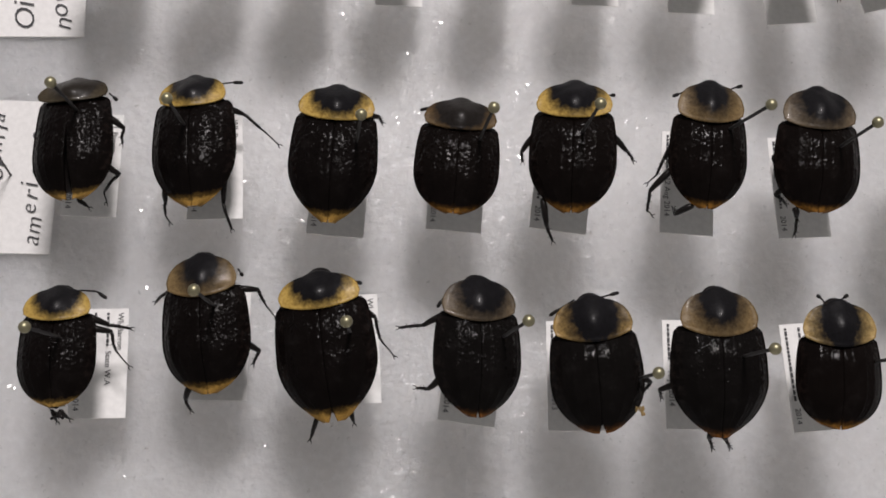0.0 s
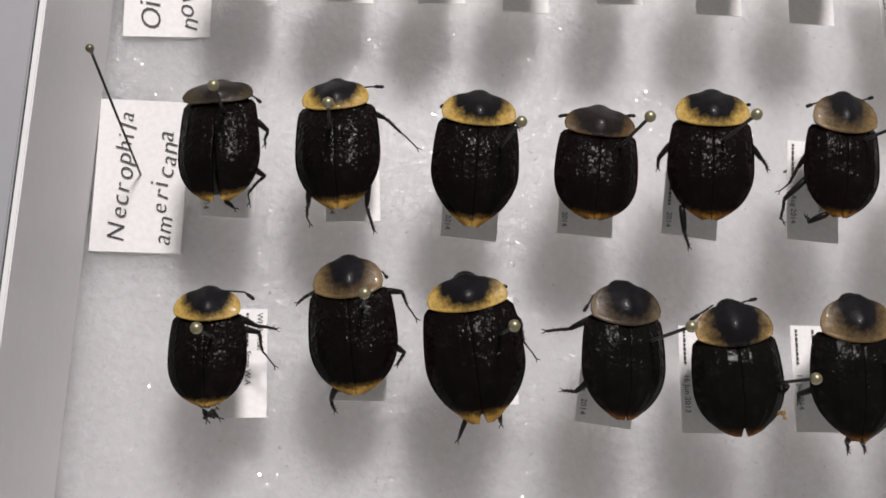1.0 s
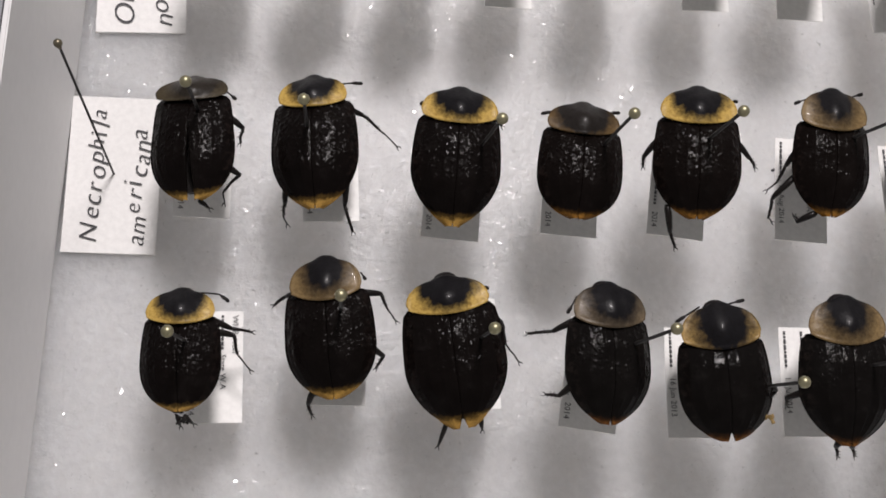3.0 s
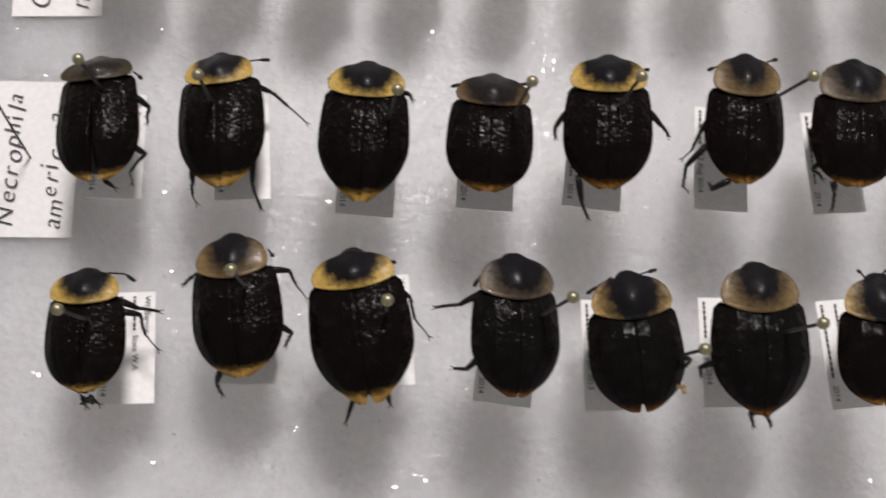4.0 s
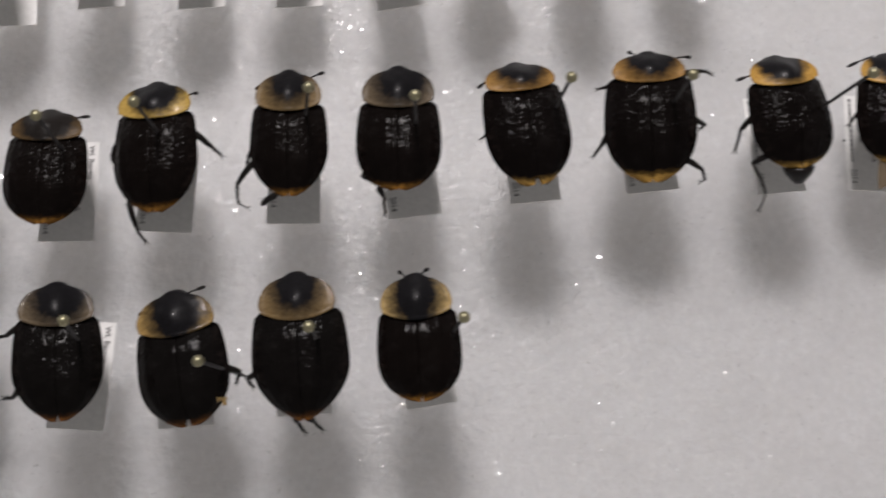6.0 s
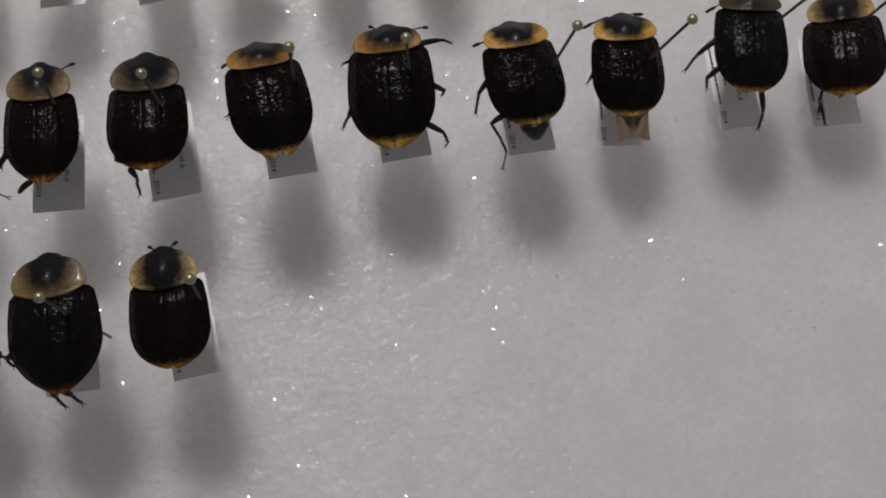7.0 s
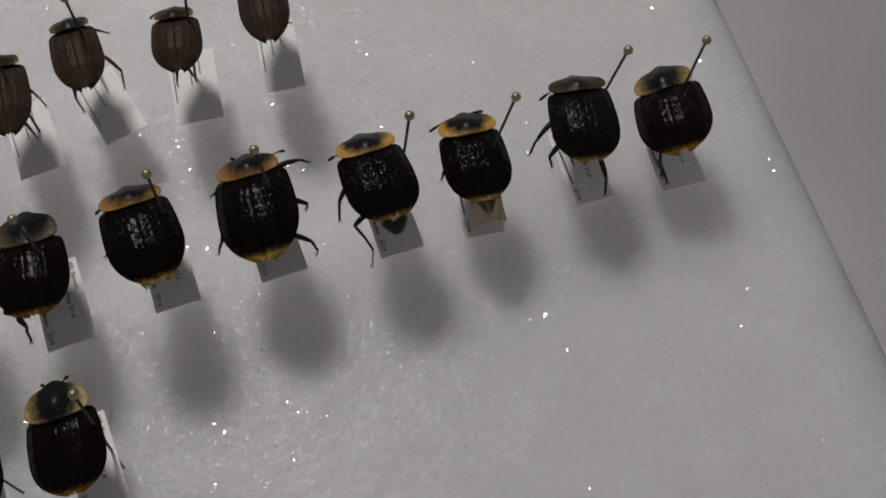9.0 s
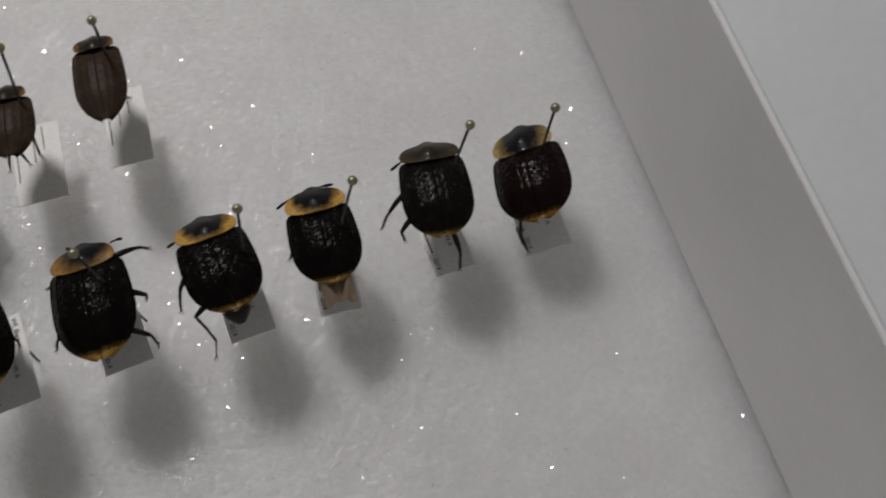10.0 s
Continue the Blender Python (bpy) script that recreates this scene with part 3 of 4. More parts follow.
# ---- pinned beetles, the row behind ----
beetle("black beetle with dull brown shield and parted wing cases", (-62.2, 15.7, 15.2), 1.6, (9.84, 12.93), (8.86, 3.35), ("yellow", "umber"), (0.25, 1.2), (-3.7, -10.8),
       legs=[[(3.8, -1.9), (5.6, -3.2), (4.9, -4.5)], [(3.4, -8.0), (5.2, -9.1), (3.0, -10.5), (2.7, -11.5)], [(0.6, -12.2), (1.5, -12.9)]],
       feelers=[[(3.7, 1.4), (4.9, 0.2)]], split=(0.3, 0.45), group="pinned black carrion beetles", scale=1.0, droop=0.9)
beetle("black beetle with golden shield and spread hind leg", (-48.0, 15.4, 14.9), 1.6, (10.50, 13.42), (8.38, 4.06), ("broad", "gold"), (0.45, 1.3), (-2.9, -10.7),
       legs=[[(3.2, -0.3), (5.6, -0.9), (7.4, -2.5), (9.3, -4.3)], [(3.8, -8.5), (3.1, -12.1), (3.8, -15.0)], [(-3.5, -9.7), (-4.0, -11.4), (-4.5, -12.4), (-4.3, -13.2)]],
       feelers=[[(2.7, 3.1), (5.8, 2.9)], [(-2.1, 2.6), (-3.5, 1.8)]], split=(0.95, 0.1), group="pinned black carrion beetles", scale=1.0, droop=0.6)
beetle("large black beetle with golden shield and pointed yellow tip", (-30.8, 13.3, 16.4), -4.7, (10.73, 13.49), (9.30, 4.27), ("broad", "gold"), (0.75, 1.1), (2.7, -1.8),
       legs=[[(2.9, 0.6), (5.0, 1.0), (5.4, 0.7)]],
       feelers=[[(-3.7, 2.8), (-4.7, 1.9)]], split=(0.97, 0.1), group="pinned black carrion beetles", scale=1.0, droop=0.6)
beetle("short broad black beetle with dark brown shield", (-15.9, 11.9, 16.5), -5.8, (10.33, 11.27), (8.91, 4.06), ("amber", "dark"), (0.15, 1.1), (0.2, -1.7),
       legs=[],
       feelers=[[(-2.2, 2.9), (-3.4, 2.7), (-5.0, 2.3)], [(1.7, 3.0), (4.7, 3.4)]], split=(0.97, 0.1), group="pinned black carrion beetles", scale=1.0, droop=0.7)
beetle("black beetle with golden shield and amber tip", (-2.2, 12.8, 18.7), -4.6, (10.50, 12.62), (9.22, 4.54), ("amber", "gold"), (0.4, 1.0), (1.7, -8.7),
       legs=[[(-4.0, -1.7), (-6.2, -4.2), (-6.1, -5.0)], [(4.1, -1.8), (6.5, -3.8), (7.3, -4.6)], [(-3.4, -10.3), (-2.8, -13.4), (-2.1, -14.9)]],
       feelers=[[(3.5, 2.9), (4.9, 3.0)]], split=(0.96, 0.15), group="pinned black carrion beetles", scale=1.0, droop=0.6)
beetle("black beetle with horn-coloured shield, legs spread to one side", (14.0, 12.0, 19.6), -5.1, (9.49, 11.56), (8.16, 4.86), ("amber", "horn"), (0.45, 0.6), (3.8, -1.8),
       legs=[[(-3.4, -2.2), (-4.9, -4.8), (-5.5, -6.6), (-6.3, -7.4)], [(-3.7, -5.9), (-6.5, -9.0), (-6.5, -11.2), (-5.7, -11.4)], [(-1.4, -10.6), (-3.4, -11.6), (-3.3, -10.7)]],
       feelers=[[(-2.4, 3.7), (-4.3, 2.8)], [(2.3, 4.1), (4.2, 4.8)]], split=(0.95, 0.15), group="pinned black carrion beetles", scale=1.0, droop=0.45)
beetle("smooth black beetle with greyish brown shield", (27.3, 11.1, 19.5), -5.5, (10.40, 11.34), (8.95, 5.12), ("amber", "grey"), (0.15, 0.5), (1.1, -2.7),
       legs=[[(-3.0, -2.3), (-4.9, -3.8), (-4.2, -5.5)], [(-3.1, -7.1), (-4.5, -8.5), (-2.9, -9.2)], [(-2.5, -10.2), (-1.9, -11.1), (-1.8, -12.9)]],
       feelers=[], split=(0.97, 0.1), group="pinned black carrion beetles", scale=1.0, droop=0.45)
beetle("black beetle with tan shield and notched tip", (42.2, 11.0, 21.2), 3.4, (10.54, 12.59), (8.74, 3.81), ("yellow", "tan"), (0.35, 0.9), (3.4, 3.7),
       legs=[[(-2.6, -0.8), (-4.3, -1.8)], [(-2.9, -3.4), (-5.4, -5.0)], [(-2.8, -9.8), (-1.8, -11.3)]],
       feelers=[[(-3.2, 2.2), (-5.0, 1.2)]], split=(0.92, 0.5), group="pinned black carrion beetles", scale=1.0, droop=1.0)
beetle("broad black beetle with tan shield and six splayed legs", (58.6, 11.6, 18.9), -6.0, (11.40, 13.46), (9.07, 3.93), ("broad", "tan"), (0.3, 0.9), (5.4, -7.7),
       legs=[[(-3.5, -0.2), (-6.2, -0.3)], [(-4.2, -4.8), (-6.1, -7.7), (-7.0, -8.6)], [(3.2, 0.6), (6.7, 1.5), (8.0, 1.4)], [(3.5, -9.7), (6.2, -11.1), (6.6, -12.2), (6.3, -12.2)], [(4.3, -4.5), (6.8, -5.5), (6.4, -5.6)]],
       feelers=[[(-1.2, 3.5), (-2.4, 4.2)], [(3.6, 3.2), (5.4, 3.1)]], split=(0.96, 0.2), group="pinned black carrion beetles", scale=1.0, droop=0.8)
beetle("rough black beetle with narrow golden shield, tail showing", (75.2, 9.4, 19.4), 2.6, (10.36, 11.42), (8.75, 4.16), ("yellow", "gold_small"), (0.15, 1.3), (3.6, 3.4),
       legs=[[(-3.4, -2.7), (-6.0, -4.8), (-6.7, -7.0)], [(-3.1, -8.5), (-5.3, -9.2), (-3.9, -12.9), (-4.6, -14.5)]],
       feelers=[[(-2.8, 2.0), (-5.5, 1.4)]], split=(0.55, 0.1), group="pinned black carrion beetles", scale=1.0, droop=1.15, tail=(4.0, 1.9))
beetle("black beetle with golden shield and crumpled wings behind", (90.3, 9.5, 16.2), -5.7, (9.77, 11.21), (8.69, 4.06), ("yellow", "gold_small"), (0.15, 1.0), (5.3, 1.1),
       legs=[[(-3.3, -2.4), (-5.2, -5.1)]],
       feelers=[[(-1.7, 3.9), (-5.3, 2.3)], [(-0.5, 4.0), (3.2, 3.9)]], split=(0.97, 0.1), group="pinned black carrion beetles", scale=1.0, droop=0.85)
beetle("dull black beetle with umber shield", (107.5, 10.3, 17.3), -10.7, (9.94, 12.10), (8.58, 3.71), ("thin", "dull"), (0.1, 1.0), (1.2, 0.3),
       legs=[[(-3.5, -3.2), (-6.8, -5.6), (-8.2, -7.3)], [(-3.7, -7.6), (-5.8, -9.0), (-5.5, -9.8)], [(1.1, -11.0), (1.6, -13.6), (1.2, -15.4)]],
       feelers=[[(-2.2, 2.3), (-5.6, 0.3)]], split=(0.97, 0.1), group="pinned black carrion beetles", scale=1.0, droop=1.1)
beetle("small glossy brown-black beetle with tan and black shield", (121.5, 8.7, 13.2), -9.7, (11.05, 11.81), (9.11, 4.79), ("brown", "black"), (0.15, 0.9), (-3.9, -17.9),
       legs=[[(-3.6, -5.6), (-3.3, -9.0), (-4.1, -12.0)], [(-3.9, -10.9), (-3.5, -14.3)]],
       feelers=[], split=(0.97, 0.1), group="pinned black carrion beetles", scale=1.0, droop=0.5)
beetle("black beetle with golden shield and debris at its tail", (-62.9, -10.6, 14.9), 0.2, (9.21, 10.83), (7.96, 3.81), ("yellow", "gold"), (0.2, 1.2), (-2.2, -5.9),
       legs=[[(2.9, 0.3), (5.3, -0.7), (7.5, -0.9)], [(3.2, -1.2), (5.7, -1.5), (5.9, -3.4), (7.2, -5.1)], [(0.5, -10.7), (1.3, -11.5)], [(-0.2, -10.7), (-0.1, -11.7)]],
       feelers=[[(1.8, 3.5), (4.0, 3.2), (5.2, 2.3)]], split=(0.97, 0.1), group="pinned black carrion beetles", scale=1.0, droop=0.5)
beetle("black beetle with speckled horn-coloured shield", (-46.4, -7.5, 14.3), 3.6, (10.64, 12.57), (8.55, 4.61), ("broad", "horn"), (0.35, 1.2), (1.8, -10.1),
       legs=[[(-3.0, 0.6), (-5.1, 0.6), (-6.9, -0.1)], [(3.4, -0.0), (6.1, -0.2), (6.4, -1.6), (7.3, -3.2)], [(3.8, -6.0), (5.8, -7.5), (4.7, -8.7)], [(-2.1, -10.4), (-3.4, -12.3), (-3.2, -13.5)]],
       feelers=[[(3.9, 2.5), (4.5, 1.5)]], split=(0.97, 0.1), group="pinned black carrion beetles", scale=1.0, droop=0.4)
beetle("large black beetle with golden shield and notched yellow tip", (-32.6, -9.8, 17.3), 6.1, (11.72, 14.04), (9.64, 3.98), ("broad", "gold"), (0.6, 0.8), (1.7, -7.4),
       legs=[[(3.4, -0.1), (5.9, -2.1), (6.0, -4.5), (7.3, -6.6)], [(-1.6, -12.2), (-3.2, -15.1)], [(2.0, -12.6), (2.0, -13.9)]],
       feelers=[[(3.6, 2.6), (4.9, 1.9)]], split=(0.9, 0.5), group="pinned black carrion beetles", scale=1.0, droop=0.5)
beetle("black beetle with grey-brown shield and rusty tip", (-14.7, -11.7, 19.4), -1.3, (10.30, 12.05), (8.72, 4.61), ("rust", "grey"), (0.5, 0.9), (2.3, 7.1),
       legs=[[(-2.6, 0.7), (-6.0, -1.1), (-8.5, -1.3)], [(-3.7, -6.8), (-5.3, -8.4), (-6.4, -8.2)]],
       feelers=[[(-3.2, 3.0), (-4.5, 0.9)]], split=(0.93, 0.2), group="pinned black carrion beetles", scale=1.0, droop=0.4)
beetle("smooth matt black beetle with pale-sided black shield", (-1.1, -13.9, 17.8), 2.9, (10.85, 11.71), (9.35, 4.74), ("rust", "pale"), (0.3, 0.35), (2.9, -6.2),
       legs=[[(4.0, -4.7), (6.3, -5.8), (5.4, -6.8)]],
       feelers=[[(-1.7, 4.5), (-4.8, 2.8)], [(0.9, 4.4), (3.6, 4.9)]], split=(0.9, 0.4), group="pinned black carrion beetles", scale=1.0, droop=0.25)
beetle("large black beetle with horn shield and rusty pointed tip", (13.1, -13.7, 19.7), -1.6, (11.38, 12.78), (9.12, 4.97), ("rust", "horn"), (0.7, 0.7), (4.1, -2.9),
       legs=[[(-4.1, -6.0), (-6.6, -6.9), (-6.2, -7.7)], [(-1.0, -11.8), (-1.0, -12.4), (-0.4, -13.5)], [(0.3, -11.9), (0.9, -12.5), (1.6, -13.4)]],
       feelers=[], split=(0.97, 0.15), group="pinned black carrion beetles", scale=1.0, droop=0.4)
beetle("smooth black beetle with yellow-sided black shield", (26.9, -15.2, 20.3), -2.8, (9.84, 10.63), (8.47, 4.71), ("amber", "black"), (0.1, 0.25), (4.8, -5.3),
       legs=[],
       feelers=[[(-1.1, 4.5), (-2.0, 5.3)], [(0.3, 4.5), (1.6, 5.4)]], split=(0.93, 0.15), group="pinned black carrion beetles", scale=1.0, droop=0.25)

# ---- the row of small brown beetles at the back ----
beetle("small grey-brown beetle with an orange-edged dark shield", (29.1, 39.8, 21.0), -3.7, (7.50, 11.77), (5.9, 3.2), ("small", "small"), (0.3, 0.45), (0, 0),
       legs=[[(2.1, -2.8), (3.8, -3.8), (4.9, -5.5)], [(2.0, -9.2), (3.3, -11.6)]],
       feelers=[], split=(0.97, 0.1), group="small pinned beetles", scale=0.75, droop=0.9)
beetle("small grey-brown beetle with an orange-edged dark shield", (40.1, 43.1, 21.0), -0.0, (7.50, 11.00), (5.9, 3.2), ("small", "small"), (0.3, 0.45), (0, 0),
       legs=[[(3.4, -5.0), (5.4, -7.8), (5.1, -9.9)], [(-1.4, -8.6), (-1.9, -10.3), (-1.4, -11.9)], [(2.2, 0.3), (4.8, -0.2)]],
       feelers=[[(0.8, 2.8), (2.1, 3.2)]], split=(0.97, 0.1), group="small pinned beetles", scale=0.75, droop=0.9)
beetle("small grey-brown beetle with an orange-edged dark shield", (55.0, 39.9, 21.0), -9.4, (7.50, 9.42), (5.9, 3.2), ("small", "small"), (0.3, 0.45), (0, 0),
       legs=[[(-0.3, -8.3), (-0.7, -9.9)], [(1.1, -8.1), (2.0, -9.6)]],
       feelers=[[(-2.5, 3.4), (-3.8, 2.1)]], split=(0.97, 0.1), group="small pinned beetles", scale=0.75, droop=0.9)
beetle("small grey-brown beetle with an orange-edged dark shield", (68.8, 43.4, 21.0), -7.1, (7.50, 12.18), (5.9, 3.2), ("small", "small"), (0.3, 0.45), (0, 0),
       legs=[[(2.1, -7.3), (3.3, -7.6)]],
       feelers=[], split=(0.97, 0.1), group="small pinned beetles", scale=0.75, droop=0.9)
beetle("small grey-brown beetle with an orange-edged dark shield", (-59.9, 44.0, 20.0), -1.5, (8.0, 11.3), (6.3, 3.0), ("small", "small"), (0.3, 0.45), (0, 0), group="small pinned beetles", scale=0.75)
beetle("small grey-brown beetle with an orange-edged dark shield", (-47.4, 44.0, 20.0), -5.2, (8.0, 11.3), (6.3, 3.0), ("small", "small"), (0.3, 0.45), (0, 0), group="small pinned beetles", scale=0.75)
beetle("small grey-brown beetle with an orange-edged dark shield", (-35.4, 44.0, 20.0), -4.2, (8.0, 11.3), (6.3, 3.0), ("small", "small"), (0.3, 0.45), (0, 0), group="small pinned beetles", scale=0.75)
beetle("small grey-brown beetle with an orange-edged dark shield", (-23.8, 44.0, 20.0), -2.8, (8.0, 11.3), (6.3, 3.0), ("small", "small"), (0.3, 0.45), (0, 0), group="small pinned beetles", scale=0.75)
beetle("small grey-brown beetle with an orange-edged dark shield", (-10.8, 44.0, 20.0), -6.8, (8.0, 11.3), (6.3, 3.0), ("small", "small"), (0.3, 0.45), (0, 0), group="small pinned beetles", scale=0.75)
beetle("small grey-brown beetle with an orange-edged dark shield", (1.8, 44.0, 20.0), -1.1, (8.0, 11.3), (6.3, 3.0), ("small", "small"), (0.3, 0.45), (0, 0), group="small pinned beetles", scale=0.75)
beetle("small grey-brown beetle with an orange-edged dark shield", (14.8, 44.0, 20.0), -5.7, (8.0, 11.3), (6.3, 3.0), ("small", "small"), (0.3, 0.45), (0, 0), group="small pinned beetles", scale=0.75)


# ---- loose bits on single specimens ----
def tail_wings(place, turn):
    """Crumpled membranes hanging out behind a beetle."""
    ob = thing("hind_wing", pose(place[0] * MM, place[1] * MM, place[2] * MM, 0, 0, turn), "crumpled translucent brown hind wings below a wing case", "wing")
    for k in (-1, 1):
        rows = []
        for i in range(9):
            f = i / 8
            rows.append([(k * (-0.3 + 2.5 * g) * MM + 0.3 * MM * noise.noise(Vector((i, g * 4, k))), (1.2 - 4.2 * f * (0.8 + 0.2 * g)) * MM, (-0.3 - 1.6 * f + 0.35 * math.sin(g * 9 + f * 4)) * MM) for g in [j / 7 for j in range(8)]])
        bm = bmesh.new()
        sheet(bm, rows)
        sheet(bm, [[(x, y, z - 0.06 * MM) for x, y, z in r] for r in rows])
        part("membrane", bm, WING, ob)


def crumbs(place, spread, count, mat, label, seed):
    ob = thing("debris", pose(place[0] * MM, place[1] * MM, place[2] * MM), label, "debris")
    r = random.Random(seed)
    for _ in range(count):
        c = Vector((r.uniform(-1, 1) * spread, r.uniform(-1, 1) * spread, r.uniform(-0.5, 0.5) * spread)) * MM
        d = Vector((r.uniform(-1, 1), r.uniform(-1.4, 0.4), r.uniform(-0.6, 0.6))) * MM * spread * 0.9
        bm = bmesh.new()
        tube(bm, [c - d * 0.5, c + Vector((0.1 * MM, 0, 0)), c + d * 0.5], (0.08 * MM, 0.2 * MM, 0.07 * MM), 6)
        part("crumb", bm, mat, ob)


tail_wings((89.3, -1.0, 15.6), -5.7)
crumbs((-62.8, -21.4, 14.8), 0.9, 14, CHITIN, "dark clot of dried gut at a beetle's tail", 3)
crumbs((3.6, -23.0, 19.0), 0.55, 8, DEBRIS, "yellow crumb stuck to a wing case edge", 6)

# ---- pins ----
insect_pin((-61.7, 12.9, 29.0), (-61.1, 15.5, 0.0), "black enamel insect pin with brass head through a beetle")
insect_pin((-49.1, 11.1, 28.9), (-48.5, 13.7, 0.0), "black enamel insect pin with brass head through a beetle")
insect_pin((-27.8, 8.5, 30.9), (-29.2, 11.3, 0.0), "black enamel insect pin with brass head through a beetle")
insect_pin((-13.3, 9.2, 31.2), (-14.3, 10.8, 0.0), "black enamel insect pin with brass head through a beetle")
insect_pin((-2.0, 8.7, 33.8), (-1.3, 11.8, 0.0), "black enamel insect pin with brass head through a beetle")
insect_pin((17.1, 8.9, 33.0), (14.0, 12.6, 0.0), "black enamel insect pin with brass head through a beetle")
insect_pin((28.8, 6.8, 33.1), (29.5, 9.8, 0.0), "black enamel insect pin with brass head through a beetle")
insect_pin((46.2, 6.7, 34.5), (45.7, 10.4, 0.0), "black enamel insect pin with brass head through a beetle")
insect_pin((59.9, 5.9, 34.0), (62.0, 10.6, 0.0), "black enamel insect pin with brass head through a beetle")
insect_pin((80.2, 4.2, 34.0), (77.3, 7.5, 0.0), "black enamel insect pin with brass head through a beetle")
insect_pin((95.0, 4.2, 31.0), (89.5, 7.6, 0.0), "black enamel insect pin with brass head through a beetle")
insect_pin((111.7, 5.7, 31.8), (107.1, 10.0, 0.0), "black enamel insect pin with brass head through a beetle")
insect_pin((123.8, 5.6, 28.7), (122.7, 9.1, 0.0), "black enamel insect pin with brass head through a beetle")
insect_pin((-62.7, -14.4, 30.0), (-61.7, -11.7, 0.0), "black enamel insect pin with brass head through a beetle")
insect_pin((-45.2, -11.1, 32.0), (-44.6, -8.2, 0.0), "black enamel insect pin with brass head through a beetle")
insect_pin((-29.5, -14.6, 32.2), (-28.9, -11.7, 0.0), "black enamel insect pin with brass head through a beetle")
insect_pin((-10.6, -14.8, 32.7), (-14.4, -13.8, 0.0), "black enamel insect pin with brass head through a beetle")
insect_pin((3.0, -20.3, 31.6), (5.1, -17.3, 0.0), "black enamel insect pin with brass head through a beetle")
insect_pin((15.0, -18.2, 33.5), (15.7, -15.2, 0.0), "black enamel insect pin with brass head through a beetle")
insect_pin((31.4, -18.8, 33.2), (29.7, -16.3, 0.0), "black enamel insect pin with brass head through a beetle")
insect_pin((29.4, 37.6, 34.4), (30.7, 36.9, 0.0), "black enamel insect pin with brass head through a small beetle")
insect_pin((41.8, 38.4, 34.0), (41.2, 48.3, 0.0), "black enamel insect pin with brass head through a small beetle")
insect_pin((58.3, 39.0, 34.0), (54.4, 38.5, 0.0), "black enamel insect pin with brass head through a small beetle")
insect_pin((70.7, 38.6, 34.0), (69.4, 48.0, 0.0), "black enamel insect pin with brass head through a small beetle")
insect_pin((-59.2, 43.0, 32.0), (-59.0, 42.0, 0.0), "black enamel insect pin with brass head through a small beetle")
insect_pin((-46.7, 43.0, 32.0), (-46.5, 42.0, 0.0), "black enamel insect pin with brass head through a small beetle")
insect_pin((-34.7, 43.0, 32.0), (-34.5, 42.0, 0.0), "black enamel insect pin with brass head through a small beetle")
insect_pin((-23.1, 43.0, 32.0), (-22.9, 42.0, 0.0), "black enamel insect pin with brass head through a small beetle")
insect_pin((-10.1, 43.0, 32.0), (-9.9, 42.0, 0.0), "black enamel insect pin with brass head through a small beetle")
insect_pin((2.5, 43.0, 32.0), (2.7, 42.0, 0.0), "black enamel insect pin with brass head through a small beetle")
insect_pin((15.5, 43.0, 32.0), (15.7, 42.0, 0.0), "black enamel insect pin with brass head through a small beetle")
insect_pin((-75.1, 16.7, 29.7), (-73.55, 11.1, 0.0), "black enamel insect pin with dark head holding a name card", thick=0.75, metal=BRONZE)

# ---- labels on the pins ----
data_label((-34.82, 1.32, 7.2), -5.8, 7.20, 13.4, "2014", "small white printed paper label on a pin under a beetle", group="data labels")
data_label((-19.84, 1.65, 7.8), -5.5, 7.05, 13.4, "2014", "small white printed paper label on a pin under a beetle", group="data labels")
data_label((-7.06, 1.02, 10.5), -8.2, 7.14, 13.4, "2014", "small white printed paper label on a pin under a beetle", group="data labels")
data_label((9.42, 0.39, 10.2), -5.2, 6.76, 13.4, "12 Aug 2014", "small white printed paper label on a pin under a beetle", group="data labels")
data_label((24.91, -0.32, 9.3), 1.5, 6.87, 13.4, "2014", "small white printed paper label on a pin under a beetle", group="data labels")
data_label((40.55, -0.24, 10.7), 0.1, 6.50, 13.4, "2014", "small white printed paper label on a pin under a beetle", group="data labels")
data_label((55.80, -0.08, 9.7), 0.7, 6.78, 13.4, "2014", "small white printed paper label on a pin under a beetle", group="data labels")
data_label((73.09, -1.45, 8.5), -1.0, 6.47, 13.4, "2014", "small white printed paper label on a pin under a beetle", group="data labels")
data_label((85.96, -1.43, 6.5), -7.8, 5.93, 13.4, "2014", "small white printed paper label on a pin under a beetle", group="data labels")
data_label((103.29, -2.08, 7.0), -2.1, 5.94, 13.4, "2014", "small white printed paper label on a pin under a beetle", group="data labels")
data_label((117.14, -2.98, 4.9), -4.8, 6.93, 13.4, "2014", "small white printed paper label on a pin under a beetle", group="data labels")
data_label((-18.97, -22.47, 9.6), -9.3, 6.95, 13.4, "2014", "small white printed paper label on a pin under a beetle", group="data labels")
data_label((24.80, -24.75, 9.0), 3.4, 6.36, 13.4, "2014", "small white printed paper label on a pin under a beetle", group="data labels")
data_label((-65.07, 3.54, 8.0), -2.2, 6.80, 13.4, "2014", "small white printed paper label on a pin under a beetle", group="data labels")
data_label((-49.30, 2.52, 9.5), 1.0, 6.80, 13.4, "2014", "small white printed paper label on a pin under a beetle", group="data labels")
data_label((-63.20, -21.45, 6.8), 0.2, 6.80, 13.4, "2014", "small white printed paper label on a pin under a beetle", group="data labels")
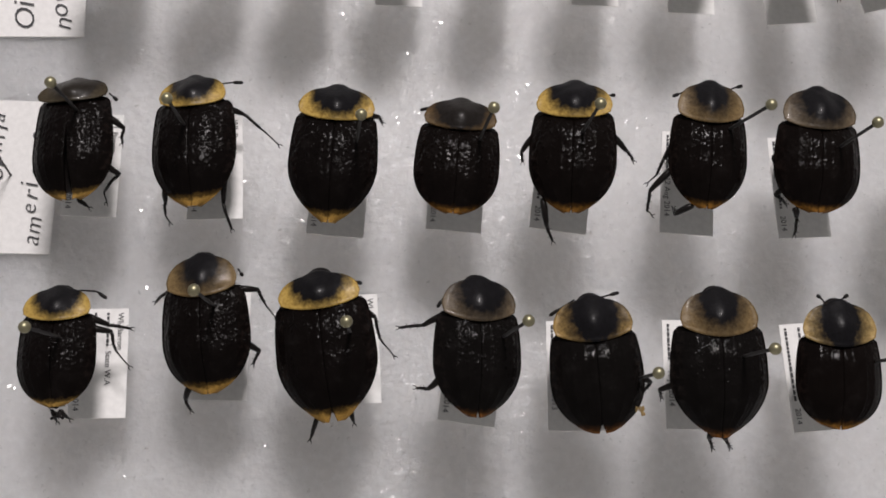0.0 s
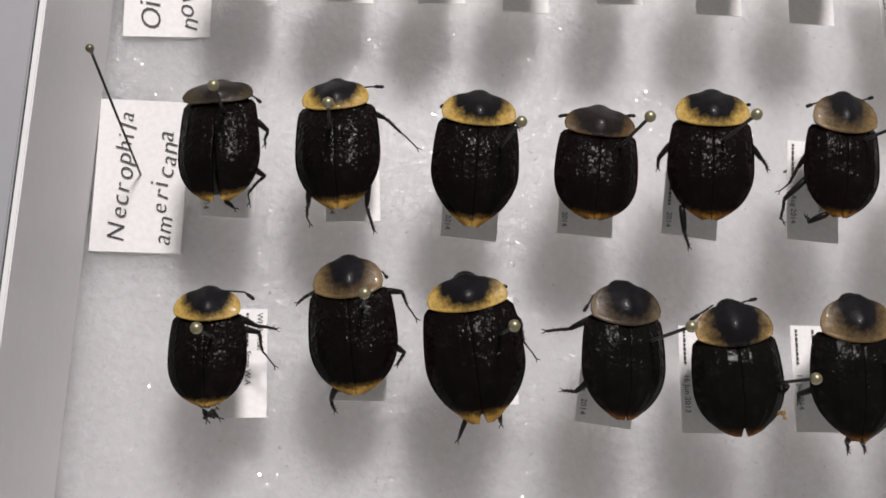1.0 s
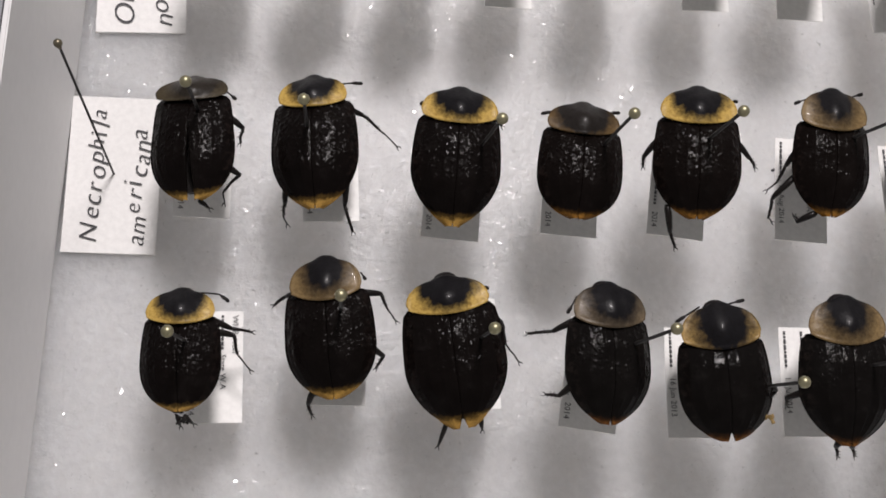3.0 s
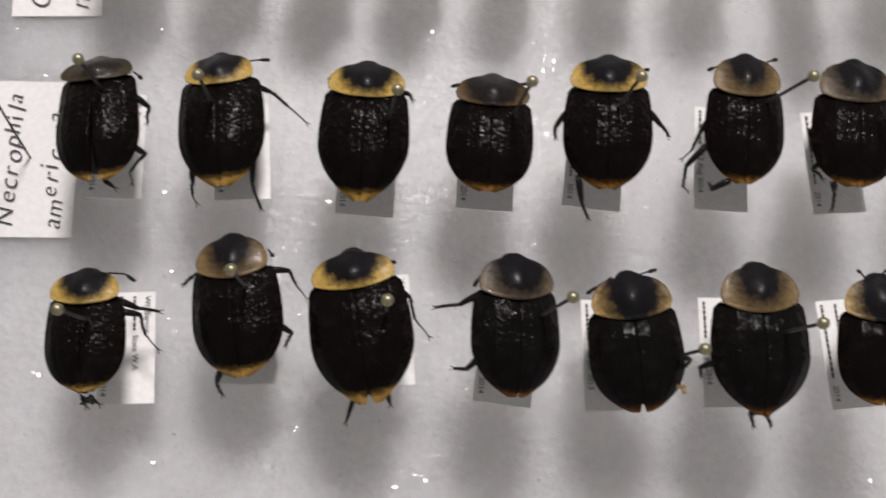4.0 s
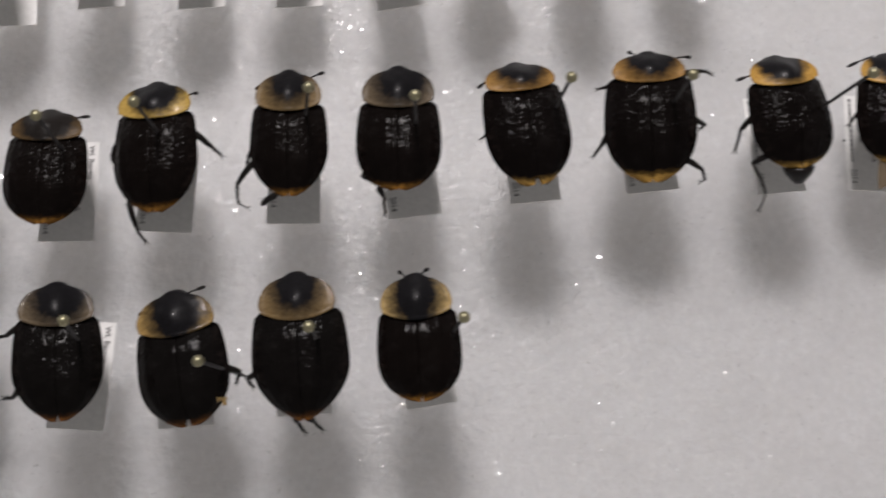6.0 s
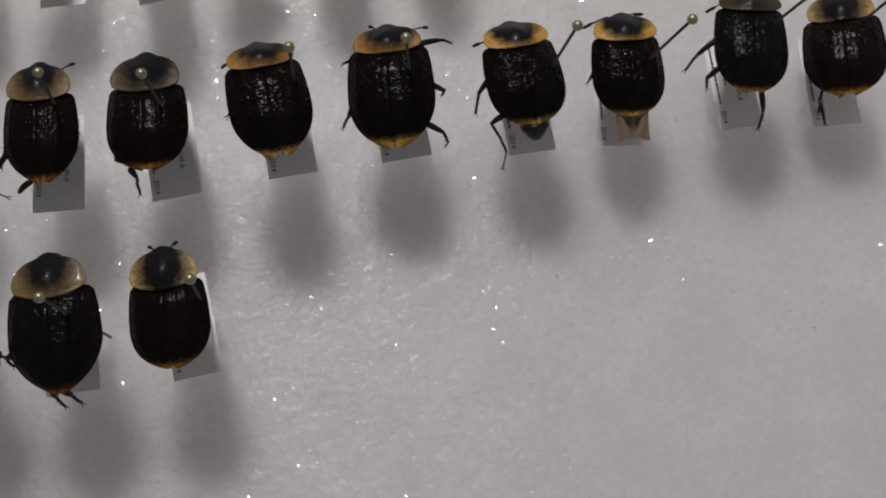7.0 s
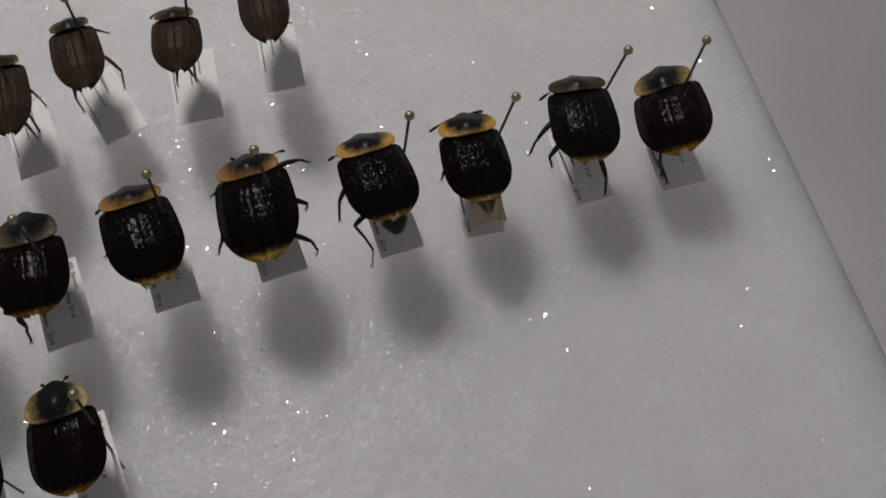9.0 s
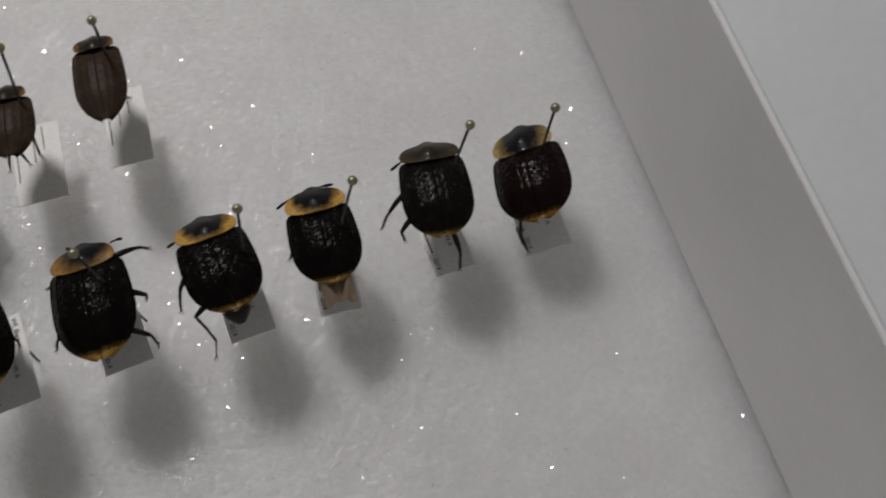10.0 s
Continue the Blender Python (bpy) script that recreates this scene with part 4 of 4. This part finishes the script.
data_label((-48.64, -19.56, 8.2), -1.6, 6.80, 13.4, "2014", "small white printed paper label on a pin under a beetle", group="data labels")
data_label((-32.40, -20.45, 8.5), 1.7, 6.80, 13.4, "2014", "small white printed paper label on a pin under a beetle", group="data labels")
data_label((-5.59, -24.05, 9.5), -1.2, 6.80, 13.4, "16 Jun 2013", "small white printed paper label on a pin under a beetle", group="data labels")
data_label((8.86, -24.08, 9.5), -1.2, 6.80, 13.4, "11 Jul 2014", "small white printed paper label on a pin under a beetle", group="data labels")
data_label((50.51, 30.88, 8.5), -6.6, 7.30, 13.4, "2014", "small white printed paper label under a small beetle", group="labels under small beetles", faint=True)
data_label((64.93, 32.05, 8.5), -7.1, 6.31, 13.4, "2014", "small white printed paper label under a small beetle", group="labels under small beetles", faint=True)
data_label((26.20, 29.19, 8.5), 3.3, 6.87, 13.4, "2014", "small white printed paper label under a small beetle", group="labels under small beetles", faint=True)
data_label((39.68, 30.95, 8.5), 12.8, 6.85, 13.4, "2014", "small white printed paper label under a small beetle", group="labels under small beetles", faint=True)
data_label((-61.87, 32.22, 9.0), 0.0, 6.20, 13.4, "2014", "small white printed paper label under a small beetle", group="labels under small beetles", faint=True)
data_label((-49.42, 32.68, 8.3), -1.8, 6.20, 13.4, "2014", "small white printed paper label under a small beetle", group="labels under small beetles", faint=True)
data_label((-37.36, 32.16, 9.4), 0.9, 6.20, 13.4, "2014", "small white printed paper label under a small beetle", group="labels under small beetles", faint=True)
data_label((-25.82, 32.67, 6.6), -2.8, 6.20, 13.4, "2014", "small white printed paper label under a small beetle", group="labels under small beetles", faint=True)
data_label((-13.47, 32.93, 9.0), -0.9, 6.20, 13.4, "2014", "small white printed paper label under a small beetle", group="labels under small beetles", faint=True)
data_label((-0.17, 31.40, 9.6), -1.8, 6.20, 13.4, "2014", "small white printed paper label under a small beetle", group="labels under small beetles", faint=True)
data_label((12.76, 30.64, 9.1), -2.8, 6.20, 13.4, "2014", "small white printed paper label under a small beetle", group="labels under small beetles", faint=True)

# ---- hand-lettered cards ----
name_card((-79.76, 0.84, 0.35), -1.8, 11.73, 20.81, (("Necrophila", 3.35, 1.2, 4.7), ("americana", 3.35, 0.9, 10.0)), "white card with hand-lettered black writing on the foam")
name_card((-76.67, 30.62, 0.35), 0.0, 11.66, 21.0, (("Oic", 3.9, 0.6, 4.8), ("nove", 3.6, 0.7, 9.8)), "white card with partly hidden hand-lettered black writing")
